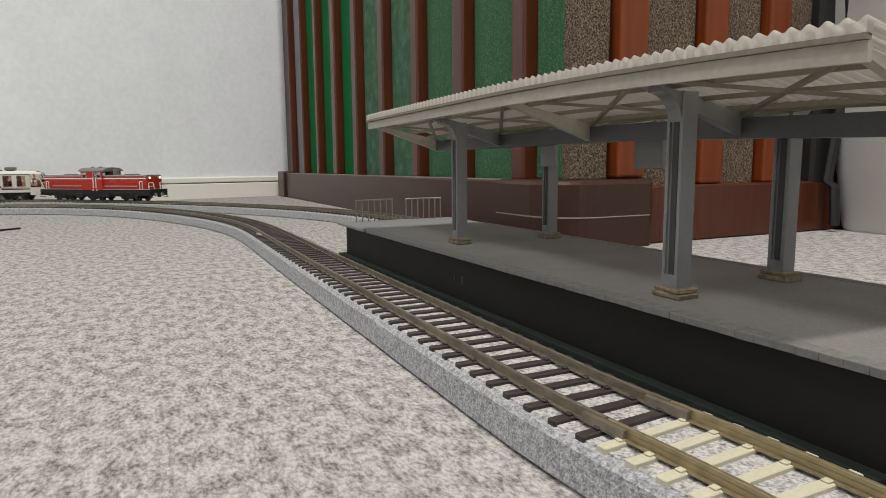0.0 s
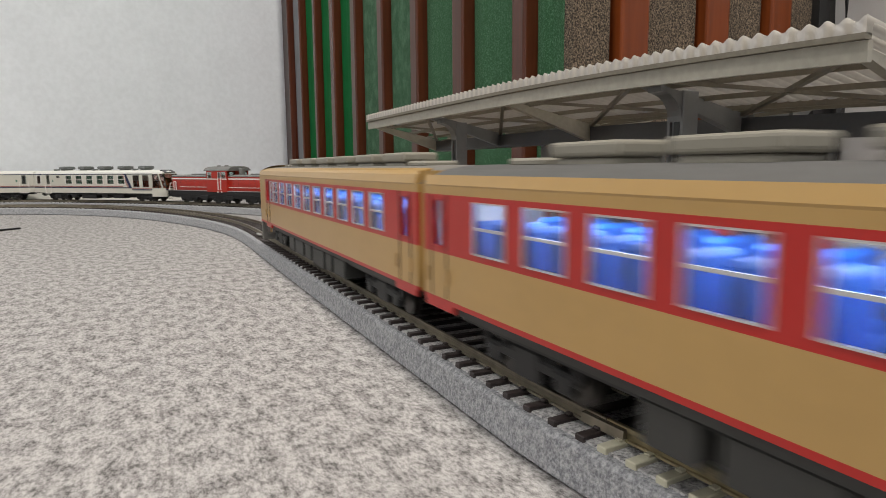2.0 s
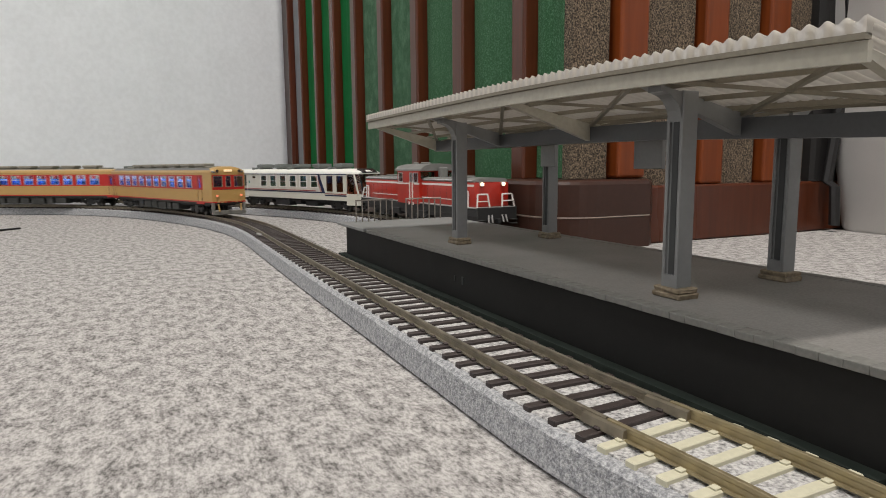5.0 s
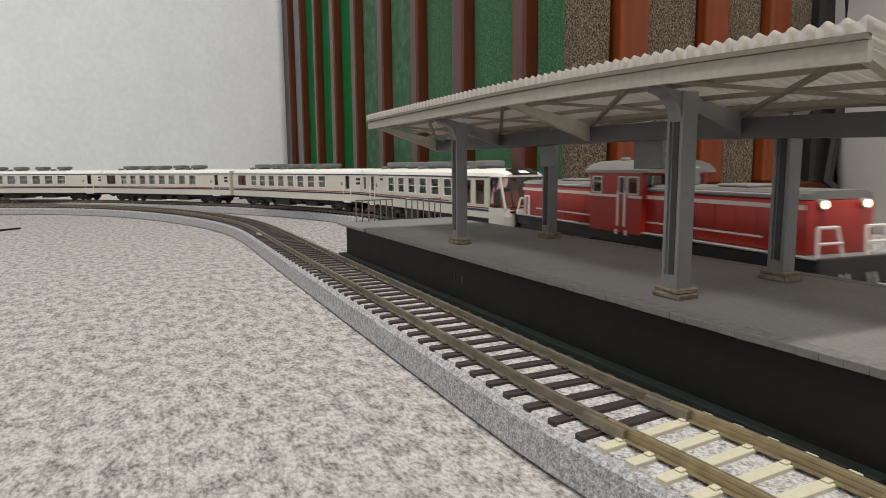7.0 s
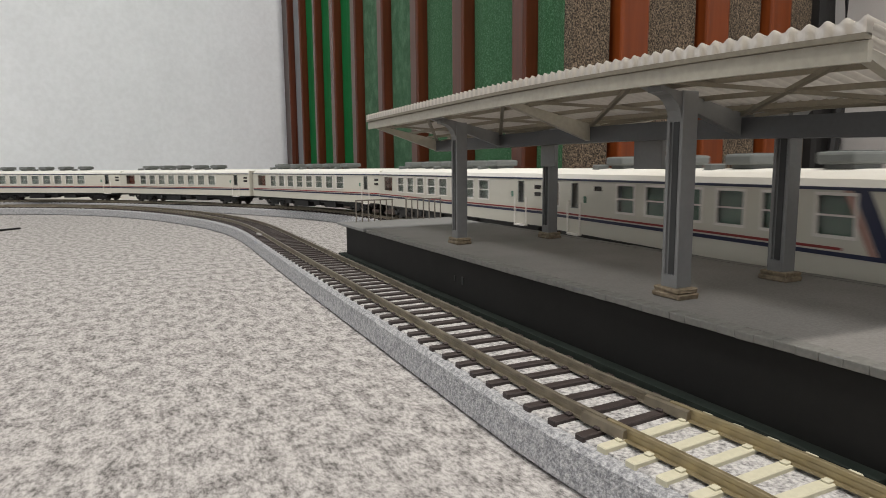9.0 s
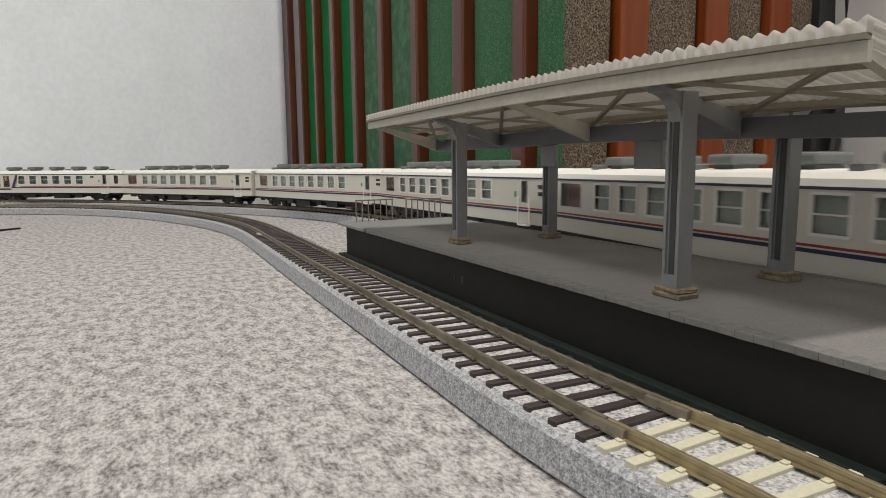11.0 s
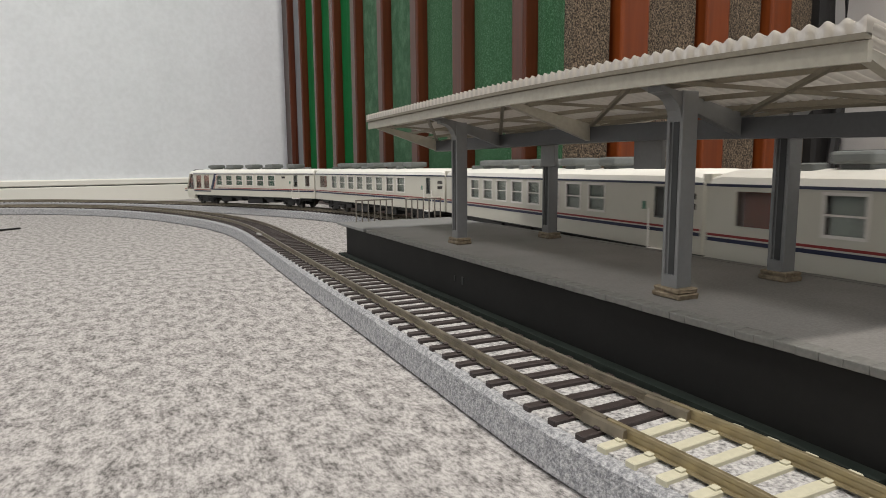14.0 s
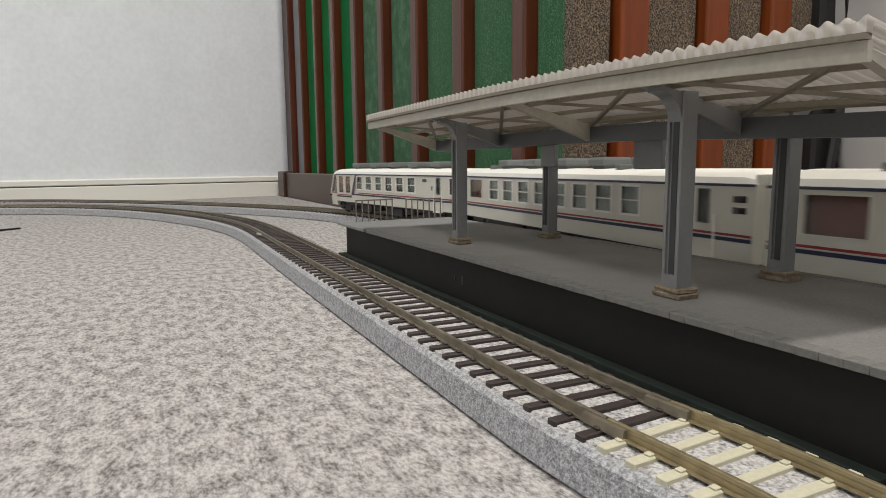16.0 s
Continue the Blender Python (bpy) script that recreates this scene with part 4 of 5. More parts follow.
def lift(car, h):
    """Raise a body above its running gear."""
    for o in car.children:
        if not o.name.startswith("bogie") and not o.name.startswith("coupler"):
            o.location.z += h


def white_coach(name, label, nose):
    """Ivory excursion coach; with nose, its -y end is a raked observation end and the door stands at the +y end."""
    car = empty(name)
    tagged(car, label, "coach", "ivory coaches")
    L, W = 0.1345, 0.0184
    z0, ze, zt = 0.0120, 0.0405, 0.0462
    oz0, oz1 = 0.0256, 0.0384
    wz0 = 0.0212 if nose else oz0   # foot of the wide panes
    de = 1 if nose else -1          # door end
    ww, step = 0.0132, 0.0214 if nose else 0.0207
    wide_half = 0.0062 if nose else 0.0102
    if nose:
        wins = [-0.0492 + step * i for i in range(6)]
        wide = [-0.0960, -0.0778]
        y_min = -0.1080
    else:
        wins = [-0.0640 + step * i for i in range(8)]
        wide = [0.1105]
        y_min = -L
    door = de * (0.1023 if nose else 0.1098)
    small = [0.0805 if nose else -0.1275]
    rear_pane = [0.1228] if nose else []
    holes = [(y - ww / 2, y + ww / 2) for y in wins] + [(y - wide_half, y + wide_half) for y in wide] + [(door - 0.0028, door + 0.0028)] + [(y - 0.0040, y + 0.0040) for y in rear_pane]
    t = 0.001
    bm = bmesh.new()
    for sd in (-1, 1):
        if nose:
            tall = [(y - wide_half, y + wide_half) for y in wide]
            wall_with_openings(bm, sd * W, t, y_min, -0.0690, z0, ze, tall, wz0, oz1)
            wall_with_openings(bm, sd * W, t, -0.0690, L, z0, ze, [h for h in holes if h not in tall], oz0, oz1)
        else:
            wall_with_openings(bm, sd * W, t, y_min, L, z0, ze, holes, oz0, oz1)
    box(bm, -W + t, W - t, L - 0.0012, L, z0, zt - 0.002)
    if not nose:
        box(bm, -W + t, W - t, -L, -L + 0.0012, z0, zt - 0.002)
    part("body_side", bm, WHITE_CAR, car, "ivory white side walls")
    fm, pm = frame_mesh(ww, oz1 - oz0, True, WHITE_LINE, 0.0007), pane_mesh(ww, oz1 - oz0, GLASS_DARK)
    add_windows(car, W, wins, (oz0 + oz1) / 2, fm, pm)
    add_windows(car, W, wide, (wz0 + oz1) / 2, frame_mesh(2 * wide_half, oz1 - wz0, False, WHITE_CAR, 0.0004), pane_mesh(2 * wide_half, oz1 - wz0, GLASS_BROWN))
    add_windows(car, W, rear_pane, (oz0 + oz1) / 2, frame_mesh(0.0080, oz1 - oz0, False, WHITE_LINE, 0.0005), pane_mesh(0.0080, oz1 - oz0, GLASS_BROWN))
    add_windows(car, W, [door], (oz0 + oz1) / 2, frame_mesh(0.0056, oz1 - oz0, False, AC_GREY, 0.0003), pane_mesh(0.0056, oz1 - oz0, GLASS_DARK))
    for sd in (-1, 1):
        bm = bmesh.new()
        for zz in ((0.0362,) if nose else (0.0310, 0.0352)):
            xa, xb = sorted((sd * (W - 0.0003), sd * (W + 0.0004)))
            box(bm, xa, xb, small[0] - 0.0032, small[0] + 0.0032, zz - 0.0012, zz + 0.0012, 0.0002)
        part("small_window", bm, GLASS_BLACK, car, "small dark lavatory windows")
        bm = bmesh.new()
        for yy in (door - 0.0062, door + 0.0062):
            rod(bm, (sd * (W + 0.0007), yy, 0.0115), (sd * (W + 0.0007), yy, 0.0290), 0.0004, 6)
        part("handrail", bm, WHITE_LINE, car)
        xa, xb = sorted((sd * (W - 0.001), sd * (W + 0.0016)))
        part("door_step", slab(xa, xb, door - 0.0055, door + 0.0055, z0 - 0.0012, z0 - 0.0002), WHITE_LINE, car)
        xa, xb = sorted((sd * (W + 0.00005), sd * (W + 0.00022)))
        part("green_sticker", slab(xa, xb, door - de * 0.0100 - 0.0012, door - de * 0.0100 + 0.0012, 0.0285, 0.0320), CURTAIN, car, "small green mark beside the door")
        part("stripe_red", slab(xa, xb, (-0.052 if nose else -L + 0.001), L - 0.001, 0.0214, 0.0223), STRIPE_RED, car, "thin red waist stripe")
        part("stripe_navy", slab(xa, xb, (-0.069 if nose else -L + 0.001), L - 0.001, 0.0194, 0.0208), NAVY, car, "navy waist stripe")
        xa, xb = sorted((sd * (W + 0.00005), sd * (W + 0.0005)))
        part("gutter_line", slab(xa, xb, y_min, L, ze - 0.0007, ze + 0.0003), NAVY, car, "dark navy gutter line under the roof")
        if nose:
            part("nose_stripe", slab(*sorted((sd * (W + 0.00005), sd * (W + 0.00022))), -0.1075, -0.069, 0.0166, 0.0180), NAVY, car)
            part("nose_stripe", slab(*sorted((sd * (W + 0.00005), sd * (W + 0.00022))), -0.1075, -0.069, 0.0186, 0.0194), STRIPE_RED, car)
            for off, wd, m, nm in ((0.0, 0.0052, NAVY, "navy_slash"), (0.0056, 0.0026, PINK_BAND, "salmon_slash")):
                bm = bmesh.new()
                ya = -0.0690 + off
                loft(bm, [[Vector((x, ya + dy, z)) for z, dy in ((0.0208, 0.0), (0.0208, wd), (0.0400, wd + 0.0095), (0.0400, 0.0095))] for x in (xa, xa + 0.00018)])
                for v in bm.verts:
                    v.co.x = v.co.x if sd > 0 else v.co.x + (xb - xa) - 0.0002
                part(nm, bm, m, car)
    # roof
    if nose:
        lp = roof_loops(W, ze, zt, -L, L)
        lp = [[Vector((p.x * k, y, ze + (p.z - ze) * h)) for p in lp[2]] for y, k, h in ((-0.1240, 0.80, 0.45), (-0.1200, 0.86, 0.75), (-0.1120, 0.94, 0.97), (-0.1040, 1.0, 1.0))] + lp[3:]
    else:
        lp = roof_loops(W, ze, zt, -L, L)
    bm = bmesh.new()
    loft(bm, lp)
    part("roof", bm, WHITE_ROOF, car, "white arched roof", smooth=True)
    if nose:
        # raked end: lower apron, smoked windscreen with pillars
        def outline(k, y, z, cut=0.30):
            return [Vector((W * k, y + cut * 0.02, z)), Vector((W * k * 0.82, y, z)), Vector((-W * k * 0.82, y, z)), Vector((-W * k, y + cut * 0.02, z)), Vector((-W, -0.1075, z)), Vector((W, -0.1075, z))]
        bm = bmesh.new()
        loft(bm, [outline(0.92, -0.1300, 0.0075), outline(0.94, -0.1315, 0.0140), outline(0.935, -0.1310, 0.0196)])
        part("nose_apron", bm, WHITE_CAR, car, "ivory nose apron")
        bm = bmesh.new()
        loft(bm, [outline(0.932, -0.1308, 0.0197), outline(0.86, -0.1232, 0.0400)])
        part("windscreen", bm, GLASS_BROWN, car, "large raked tinted windscreen")
        for sd in (-1, 1):
            part("pillar", beam(bmesh.new(), (sd * W * 0.945, -0.1262, 0.0194), (sd * W * 0.90, -0.1185, 0.0405), 0.0014, 0.0014), WHITE_CAR, car)
            part("pillar", beam(bmesh.new(), (sd * W * 0.77, -0.1311, 0.0194), (sd * W * 0.72, -0.1235, 0.0402), 0.0008, 0.0008), UNDER_BLACK, car)
            part("pillar", slab(min(sd * W, sd * (W - 0.0012)), max(sd * W, sd * (W - 0.0012)), -0.1086, -0.1070, 0.0236, 0.0410), WHITE_CAR, car)
        bm = bmesh.new()
        loft(bm, [[Vector((x, y, z)) for x in (-0.0105, 0.0105)] + [Vector((x, y + 0.0006, z - 0.0012)) for x in (0.0105, -0.0105)] for y, z in ((-0.1245, 0.0428), (-0.1165, 0.0462))])
        part("roof_light", bm, GLASS_BLACK, car, "dark skylight above the windscreen")
        for sd in (-1, 1):
            part("nose_stripe", slab(min(sd * 0.0172, sd * 0.0120), max(sd * 0.0172, sd * 0.0120), -0.1321, -0.1314, 0.0190, 0.0202), STRIPE_RED, car)
            part("nose_stripe", slab(min(sd * 0.0172, sd * 0.0120), max(sd * 0.0172, sd * 0.0120), -0.1321, -0.1314, 0.0168, 0.0183), NAVY, car)
            part("nose_lamp", slab(sd * 0.0085 - 0.002, sd * 0.0085 + 0.002, -0.1324, -0.1310, 0.0145, 0.0170, 0.0004), LOCO_PALE, car)
        bm = bmesh.new()
        for y in (-0.118, -0.104, -0.090, -0.076, -0.062):
            for sd in (-1, 1):
                xa, xb = sorted((sd * 0.004, sd * 0.0145))
                box(bm, xa, xb, y - 0.0011, y + 0.0011, 0.0138, 0.0300, 0.0006)
                box(bm, xa, xb, y - 0.0052, y + 0.0011, 0.0138, 0.0215, 0.0006)
        part("lounge_seats", bm, SEAT_ORANGE, car, "orange-brown lounge seats")
    else:
        for sd in (-1, 1):
            # Slab added behind the wide pane so that it looks brighter.
            part("wide_pane_brightener", slab(*sorted((sd * 0.0120, sd * 0.0124)), 0.0985, 0.1225, 0.0140, 0.0395), SEAT_ORANGE, car, "brown slab added behind the wide pane to brighten it")
        part("gangway", slab(-0.0058, 0.0058, -L - 0.0022, -L, z0 + 0.001, 0.0385, 0.0005), UNDER_GREY, car)
    part("gangway", slab(-0.0058, 0.0058, L, L + 0.0022, z0 + 0.001, 0.0385, 0.0005), UNDER_GREY, car)
    part("floor_plate", slab(-W + 0.0012, W - 0.0012, y_min + 0.001, L - 0.002, 0.0112, 0.0134), UNDER_GREY, car)
    bm = bmesh.new()
    for y in [w + step / 2 for w in wins]:
        for sd in (-1, 1):
            xa, xb = sorted((sd * 0.0030, sd * 0.0138))
            box(bm, xa, xb, y - 0.0011, y + 0.0011, 0.0138, 0.0305, 0.0006)
            box(bm, xa, xb, y - 0.0052, y + 0.0011, 0.0138, 0.0200, 0.0006)
    part("seat_rows", bm, SEAT_DARK, car, "grey-brown seat rows")
    for sd in (-1, 1):
        # Sheets added close behind the glass to brighten the windows.
        part("pane_brightener", slab(*sorted((sd * 0.0158, sd * 0.0162)), wins[0] - 0.006, wins[-1] + 0.006, 0.0140, 0.0395), CURTAIN if nose else BRIGHTENER_GREY, car, "plain sheet added behind the panes to brighten them")
    part("partition", boxes_bm([(-W + 0.0015, W - 0.0015, s, s + 0.0006, 0.0137, 0.0400) for s in (wins[0] - 0.011, wins[-1] + 0.011)]), INTERIOR, car)
    for i in range(5):
        y = -0.080 + 0.0405 * i if nose else -0.058 + 0.0362 * i
        bm = box(bmesh.new(), -0.0066, 0.0066, y - 0.0052, y + 0.0052, zt - 0.0008, zt + 0.0016, 0.0003)
        box(bm, -0.0090, 0.0090, y - 0.0070, y + 0.0070, zt + 0.0014, zt + 0.0056, 0.0011, 2)
        unit = part("cooling_unit", bm, AC_GREY, car, "slate-grey roof cooling unit")
        grille = bmesh.new()
        for q in range(4):
            box(grille, -0.0060, 0.0060, y - 0.0048 + 0.0032 * q - 0.0004, y - 0.0048 + 0.0032 * q + 0.0004, zt + 0.0055, zt + 0.0059)
        part("grille", grille, AC_GREY, unit)
        if i % 2 == 0:
            part("roof_vent", box(bmesh.new(), -0.0110, -0.0040, y + 0.0105, y + 0.0160, zt - 0.0012, zt + 0.0020, 0.0005), AC_GREY, car)
    part("underframe", slab(-0.014, 0.014, -0.122, 0.124, 0.0085, 0.0108), UNDER_BLACK, car)
    for y, wd, h in ((-0.050, 0.022, 0.0062), (-0.018, 0.012, 0.0045), (0.006, 0.030, 0.0072), (0.044, 0.014, 0.0050)):
        for sd in (-1, 1):
            xa, xb = sorted((sd * 0.005, sd * 0.0158))
            part("underfloor_box", slab(xa, xb, y, y + wd, 0.0106 - h, 0.0106, 0.0005), UNDER_BLACK, car)
    for y, e in ((-L - 0.0005, -1), (L + 0.0005, 1)):
        part("coupler", slab(-0.0012, 0.0012, min(y - e * 0.003, y + e * 0.0030), max(y - e * 0.003, y + e * 0.0030), 0.0060, 0.0090, 0.0004), UNDER_BLACK, car)
    bogie(car, -0.0890, 0.0275, UNDER_BLACK)
    bogie(car, 0.0890, 0.0275, UNDER_BLACK)
    return car


def diesel_engine():
    """Red centre-cab diesel engine, front towards -y."""
    car = empty("diesel_locomotive")
    tagged(car, "red centre-cab diesel locomotive with grey roof and lit headlamps", "locomotive")
    L = 0.1090
    deck = 0.0150
    part("underframe", slab(-0.0165, 0.0165, -L, L, 0.0085, deck - 0.0010, 0.0004), UNDER_BLACK, car)
    part("deck", slab(-0.0178, 0.0178, -L, L, deck - 0.0008, deck, 0.0002), LOCO_PALE, car, "pale grey walkway edge")
    cab0, cab1 = -0.0205, 0.0215
    for e, y0, y1 in ((-1, -L + 0.0055, cab0 + 0.0003), (1, cab1 - 0.0003, L - 0.0055)):
        hood = part("hood", box(bmesh.new(), -0.0150, 0.0150, y0, y1, deck, 0.0332, 0.0009, 2), LOCO_RED, car, "red engine hood", smooth=True)
        top = bmesh.new()
        loft(top, [[Vector((x, y, z)) for x, z in ((-0.0146, 0.0333), (-0.0140, 0.0352), (-0.0115, 0.0362), (0.0115, 0.0362), (0.0140, 0.0352), (0.0146, 0.0333))] for y in (y0 + 0.0006, y1)])
        part("hood_top", top, LOCO_GREY, hood, "grey hood top")
        bm = bmesh.new()
        for sd in (-1, 1):
            xa, xb = sorted((sd * 0.0149, sd * 0.0153))
            box(bm, xa, xb, y0 + 0.001, y1, 0.0300, 0.0316)
            box(bm, xa, xb, y0 + 0.018 if e < 0 else y0, y1 if e < 0 else y1 - 0.018, 0.0192, 0.0199)
        part("white_line", bm, WHITE_LINE, hood)
        bm = bmesh.new()
        for sd in (-1, 1):
            rod(bm, (sd * 0.0150, y0 + 0.004, 0.0345), (sd * 0.0150, y1 - 0.001, 0.0345), 0.0005, 6)
        part("handrail", bm, SILVER, hood)
        n = 7
        for i in range(n):
            y = y0 + 0.010 + (y1 - y0 - 0.02) * i / (n - 1)
            for sd in (-1, 1):
                xa, xb = sorted((sd * 0.0149, sd * 0.01508))
                part("door_seam", slab(xa, xb, y - 0.00012, y + 0.00012, deck + 0.001, 0.0296), DARK_SLOT, hood)
        part("fan_cowl", box(bmesh.new(), -0.0070, 0.0070, (y0 + y1) / 2 - 0.008, (y0 + y1) / 2 + 0.008, 0.0360, 0.0376, 0.0006), LOCO_GREY, hood)
        ye = y0 if e < 0 else y1
        for x in (-0.0095, 0.0095):
            lamp = part("headlight", rod(bmesh.new(), (x, ye + 0.0012 * -e, 0.0318), (x, ye + e * 0.0014, 0.0318), 0.0018, 14), LOCO_PALE, car)
            part("lens", rod(bmesh.new(), (x, ye + e * 0.0014, 0.0318), (x, ye + e * 0.0018, 0.0318), 0.0013, 14), HEADLAMP if e < 0 else LENS_DARK, lamp, "glowing lens" if e < 0 else "unlit lens")
        yo = e * L
        for sd in (-1, 1):
            bm = bmesh.new()
            pts = [(sd * 0.0165, yo, deck), (sd * 0.0150, yo - e * 0.0015, 0.0245), (sd * 0.0065, yo - e * 0.0015, 0.0245), (sd * 0.0055, yo, deck)]
            for p, q in zip(pts, pts[1:]):
                rod(bm, p, q, 0.0006, 6)
            rod(bm, (sd * 0.0158, yo, 0.0195), (sd * 0.0060, yo, 0.0195), 0.0005, 6)
            part("end_railing", bm, WHITE_LINE, car, "white end railing")
            bm = bmesh.new()
            pts = [(sd * 0.0168, yo - e * 0.012, deck), (sd * 0.0168, yo - e * 0.012, 0.0265), (sd * 0.0168, yo - e * 0.017, 0.0265), (sd * 0.0168, yo - e * 0.017, deck)]
            for p, q in zip(pts, pts[1:]):
                rod(bm, p, q, 0.0006, 6)
            part("side_railing", bm, WHITE_LINE, car, "white side railing")
        bm = bmesh.new()
        box(bm, -0.0172, 0.0172, min(yo, yo + e * 0.0016), max(yo, yo + e * 0.0016), 0.0055, deck, 0.0004)
        part("buffer_beam", bm, UNDER_BLACK, car)
        for sd in (-1, 1):
            bm = bmesh.new()
            for z in (0.0025, 0.0055):
                xa, xb = sorted((sd * 0.0115, sd * 0.0172))
                box(bm, xa, xb, min(yo - e * 0.001, yo + e * 0.0035), max(yo - e * 0.001, yo + e * 0.0035), z, z + 0.0006)
            rod(bm, (sd * 0.0172, yo + e * 0.0012, 0.0025), (sd * 0.0172, yo + e * 0.0012, deck), 0.0004, 6)
            part("step_iron", bm, UNDER_GREY, car)
        part("coupler", slab(-0.0014, 0.0014, min(yo, yo + e * 0.0055), max(yo, yo + e * 0.0055), 0.0060, 0.0095, 0.0004), UNDER_BLACK, car)
        bm = bmesh.new()
        for x in (-0.0075, 0.0075, -0.0045, 0.0045):
            rod(bm, (x, yo + e * 0.0014, 0.0095), (x * 1.1, yo + e * 0.0030, 0.0040), 0.0006, 6)
        part("brake_hose", bm, LOCO_PALE, car, "pale brake hoses")
    # cab
    W = 0.0180
    bm = bmesh.new()
    za, zb, zc = 0.0290, 0.0395, 0.0420
    for sd in (-1, 1):
        wall_with_openings(bm, sd * W, 0.001, cab0, cab1, deck - 0.0015, zc, [(cab0 + 0.0025, cab0 + 0.0105), (cab0 + 0.0130, cab0 + 0.0170), (cab1 - 0.0105, cab1 - 0.0025)], za + 0.003, zb)
    for y in (cab0, cab1 - 0.001):
        box(bm, -W + 0.001, W - 0.001, y, y + 0.001, deck, 0.0345)
        for xa, xb in ((-W + 0.001, -0.0162), (-0.0035, 0.0035), (0.0162, W - 0.001)):
            box(bm, xa, xb, y, y + 0.001, 0.0345, 0.0405)
        box(bm, -W + 0.001, W - 0.001, y, y + 0.001, 0.0405, zc)
    cab = part("cab", bm, LOCO_RED, car, "red driving cab")
    part("cab_floor", slab(-W + 0.0012, W - 0.0012, cab0 + 0.0012, cab1 - 0.0012, 0.0200, 0.0290), INTERIOR, cab)
    for sd in (-1, 1):
        for y, w in ((cab0 + 0.0065, 0.0080), (cab0 + 0.0150, 0.0040), (cab1 - 0.0065, 0.0080)):
            f = new("cab_window", frame_mesh(w, zb - za - 0.003, False, SILVER, 0.0004))
            f.parent = car
            f.matrix_basis = pose(sd * W, y, (za + 0.003 + zb) / 2, 0, 0, 0 if sd > 0 else 180)
            p = new("pane", pane_mesh(w, zb - za - 0.003, GLASS_DARK))
            p.parent = f
        bm = bmesh.new()
        xa, xb = sorted((sd * W, sd * (W + 0.0003)))
        for y in (cab0 + 0.0125, cab0 + 0.0178):
            box(bm, xa, xb, y - 0.0008, y + 0.0008, 0.0165, 0.0330)
        box(bm, xa, xb, cab0, cab0 + 0.0098, 0.0300, 0.0312)
        box(bm, xa, xb, cab0 + 0.0180, cab1, 0.0300, 0.0312)
        for y in (cab0 + 0.0112, cab0 + 0.0188):
            box(bm, xa, xb, y - 0.0010, y + 0.0010, 0.0125, 0.0148)
        part("white_panel", bm, WHITE_LINE, cab, "white door markings")
    for y in (cab0 - 0.0003, cab1):
        for xa, xb in ((-0.0162, -0.0035), (0.0035, 0.0162)):
            part("end_window", slab(xa, xb, y, y + 0.0003, 0.0345, 0.0405), GLASS_DARK, cab)
    bm = bmesh.new()
    prof = [(-0.0186, 0.0415), (-0.0184, 0.0428), (-0.0150, 0.0455), (-0.0090, 0.0470), (0.0, 0.0475), (0.0090, 0.0470), (0.0150, 0.0455), (0.0184, 0.0428), (0.0186, 0.0415)]
    loft(bm, [[Vector((x, y, z)) for x, z in prof] for y in (cab0 - 0.0045, cab1 + 0.0045)])
    part("cab_roof", bm, LOCO_GREY, car, "grey overhanging cab roof", smooth=True)
    bm = bmesh.new()
    for x, y in ((-0.006, -0.006), (0.006, 0.008), (-0.004, 0.012)):
        box(bm, x - 0.002, x + 0.002, y - 0.002, y + 0.002, 0.0465, 0.0488, 0.0006)
    part("roof_fitting", bm, LOCO_GREY, car)
    part("exhaust", box(bmesh.new(), -0.0035, 0.0035, cab0 - 0.0125, cab0 - 0.0065, 0.0355, 0.0445, 0.0010), LOCO_GREY, car)
    for y in (-0.03, 0.022):
        for sd in (-1, 1):
            xa, xb = sorted((sd * 0.006, sd * 0.0168))
            part("fuel_tank", slab(xa, xb, y, y + 0.016, 0.0028, 0.0088, 0.0010), UNDER_BLACK, car)
    bogie(car, -0.068, 0.0275, UNDER_BLACK)
    bogie(car, 0.068, 0.0275, UNDER_BLACK)
    bogie(car, 0.002, 0.020, UNDER_BLACK)
    lift(car, 0.0028)
    part("frame_skirt", slab(-0.0150, 0.0150, -L + 0.002, L - 0.002, 0.0080, 0.0114), UNDER_BLACK, car)
    return car


RAILCAR_LEAD = diesel_railcar("diesel_railcar", "cream and red diesel railcar with lit blue-seated interior, leading", 1)
RAILCAR_REAR = diesel_railcar("diesel_railcar", "cream and red diesel railcar with lit red tail lamps, rear", -1)
ENGINE = diesel_engine()
END_COACH = white_coach("observation_coach", "ivory observation coach with raked tinted nose and navy slash", True)
MID_COACH = white_coach("passenger_coach", "ivory passenger coach with red and navy waist stripes", False)
COACHES = [END_COACH, MID_COACH] + [copy_thing(MID_COACH, pose(0, 0, 0)) for _ in range(3)] + [copy_thing(END_COACH, pose(0, 0, 0))]


# ---- movement ----
def glide(table, t):
    """Smooth value through (time, value) pairs."""
    ts, vs = [a for a, _ in table], [b for _, b in table]
    i = 0
    while i < len(ts) - 2 and t > ts[i + 1]:
        i += 1
    def slope(j):
        a, b = max(0, j - 1), min(len(ts) - 1, j + 1)
        return (vs[b] - vs[a]) / (ts[b] - ts[a])
    h = ts[i + 1] - ts[i]
    u = (t - ts[i]) / h
    return (2 * u ** 3 - 3 * u ** 2 + 1) * vs[i] + (u ** 3 - 2 * u ** 2 + u) * h * slope(i) + (3 * u ** 2 - 2 * u ** 3) * vs[i + 1] + (u ** 3 - u ** 2) * h * slope(i + 1)


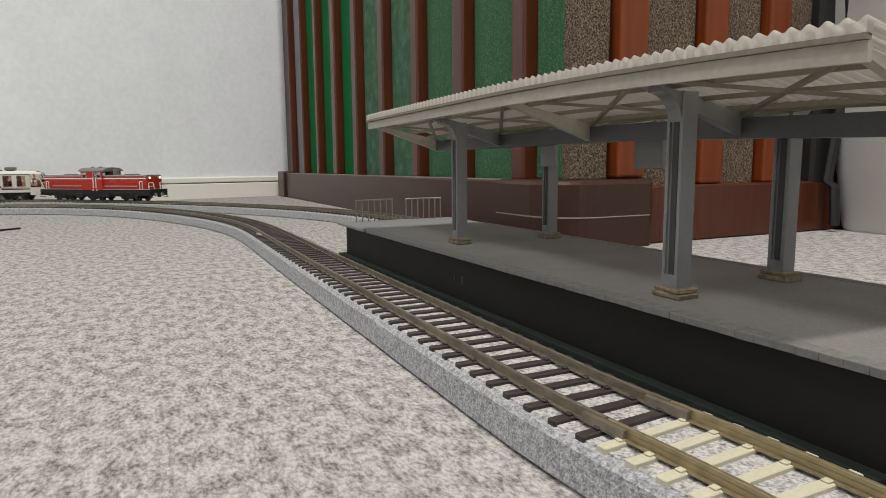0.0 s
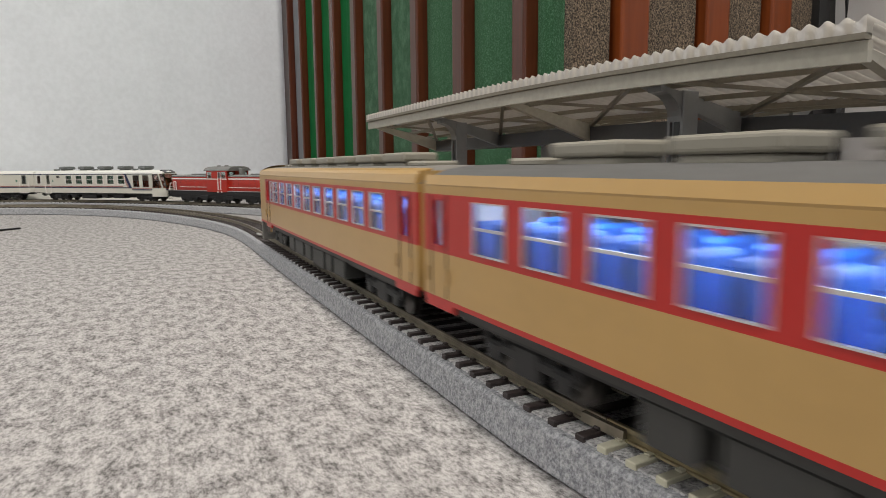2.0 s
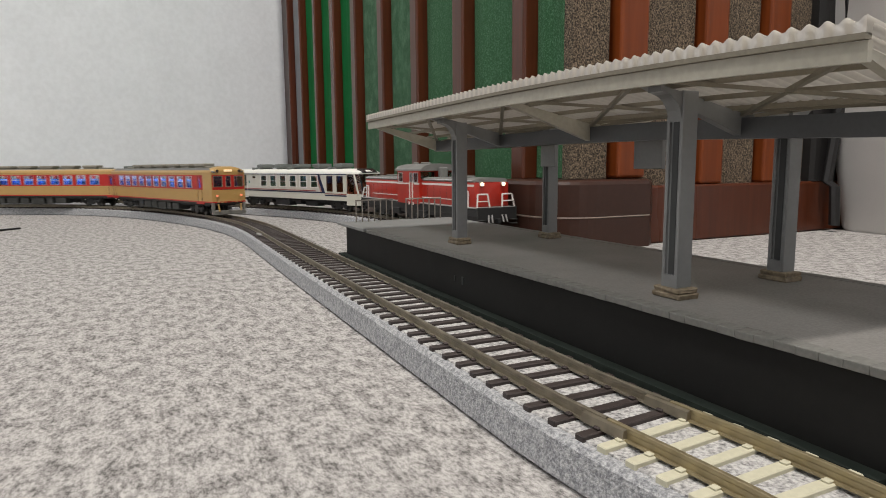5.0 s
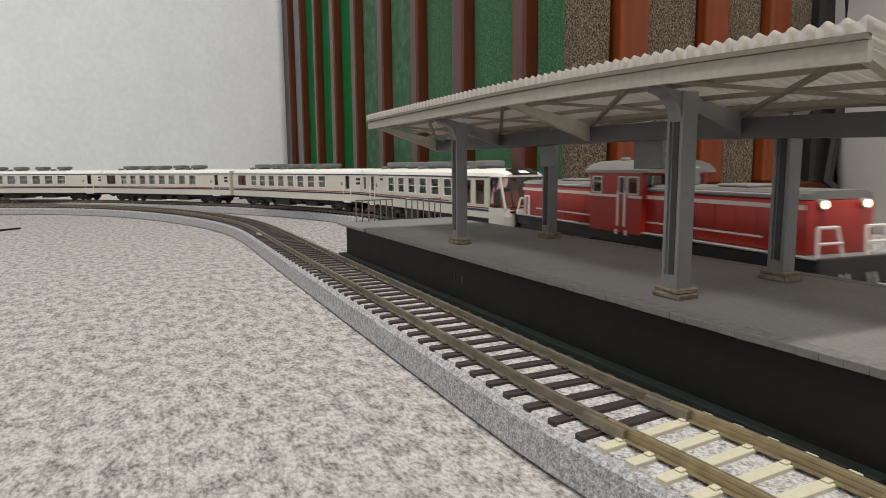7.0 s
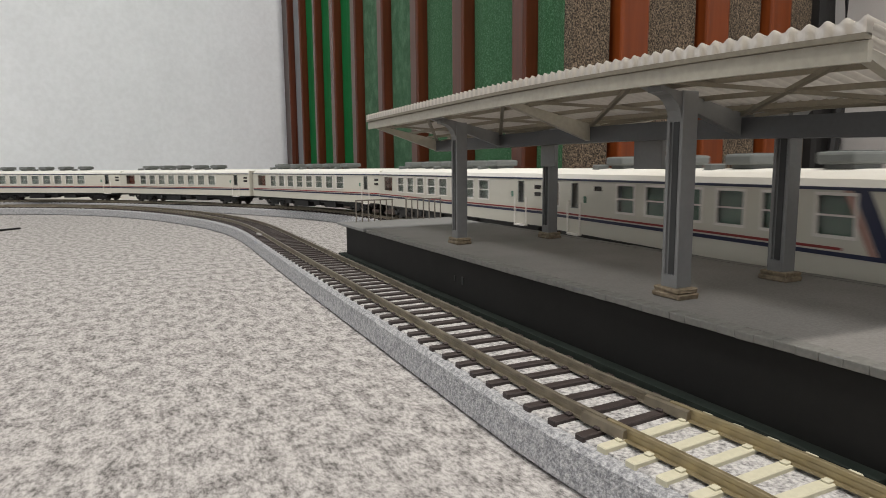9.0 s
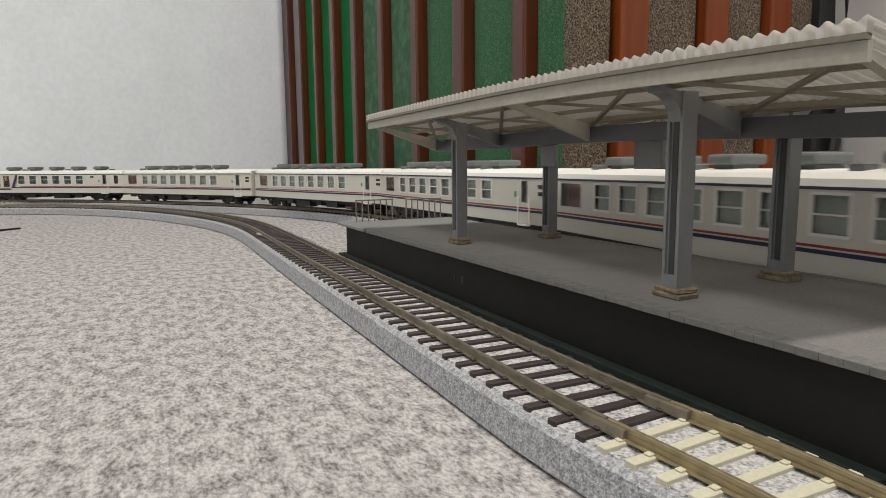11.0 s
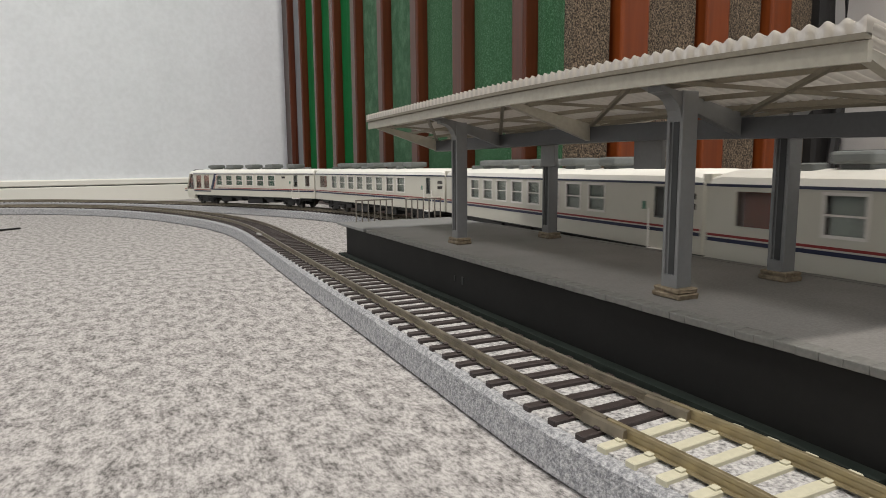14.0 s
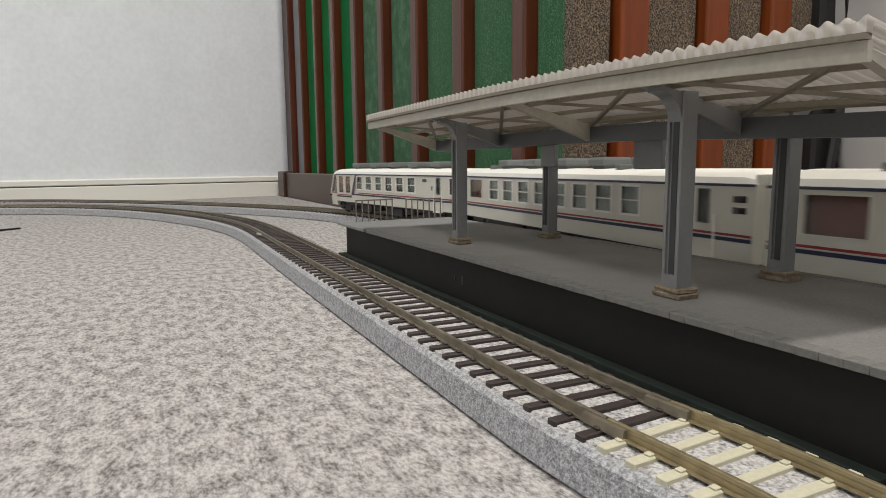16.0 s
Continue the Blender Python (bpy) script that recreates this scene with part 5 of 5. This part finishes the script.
# leading end of the railcars, and the coupling behind the first coach, in metres along their tracks
RAILCARS_S = [(0.0, -0.090), (0.5, 0.0475), (1.0, 0.1625), (1.5, 0.2990), (2.0, 0.427), (2.5, 0.563), (3.0, 0.681), (3.5, 0.822), (4.0, 0.951), (4.2, 0.999), (6.5, 1.597), (9.0, 2.24), (16.0, 4.02)]
TRAIN_S = [(0.0, 1.582), (0.5, 1.519), (1.0, 1.452), (1.5, 1.384), (2.0, 1.317), (2.5, 1.251), (3.0, 1.185), (3.5, 1.118), (4.2, 1.012), (6.5, 0.703), (7.0, 0.627), (7.5, 0.553), (9.0, 0.309), (11.5, -0.041), (12.5, -0.178), (14.5, -0.445), (15.0, -0.520), (16.0, -0.682)]
PITCH_A, PITCH_B = 0.2710, 0.2770


def car_pose(k, s, b, turned=False):
    p, _ = on_track(k, s + b)
    q, _ = on_track(k, s - b)
    d = p - q
    a = math.degrees(math.atan2(-d.x, d.y))
    c = (p + q) / 2
    return pose(c.x, c.y, RAIL_TOP, 0, 0, a + (180 if turned else 0)), a


def run(car, k, centre, step, b, turned=False):
    n = int(round(16.0 / step))
    rows, swing = [], []
    bogies = [o for o in car.children if o.name.startswith("bogie")]
    for i in range(n + 1):
        t = 16.0 * i / n
        s = centre(t)
        m, a = car_pose(k, s, b, turned)
        rows.append((t, m))
        swing.append((t, s, a))
    walk(car, rows)
    for o in bogies:
        y = o.location.y
        walk(o, [(t, pose(0, y, 0, 0, 0, math.degrees(on_track(k, s + (-y if turned else y))[1]) - a)) for t, s, a in swing])


def motions():
    run(RAILCAR_LEAD, 1, lambda t: glide(RAILCARS_S, t) - PITCH_A / 2, 0.2, 0.0905)
    run(RAILCAR_REAR, 1, lambda t: glide(RAILCARS_S, t) - PITCH_A * 1.5, 0.2, 0.0905)
    run(ENGINE, 2, lambda t: glide(TRAIN_S, t) - PITCH_B - 0.1140, 0.25, 0.068)
    for i, c in enumerate(COACHES):
        run(c, 2, lambda t, i=i: glide(TRAIN_S, t) + PITCH_B * (i - 0.5), 0.25, 0.089, turned=(i == 5))


motions()
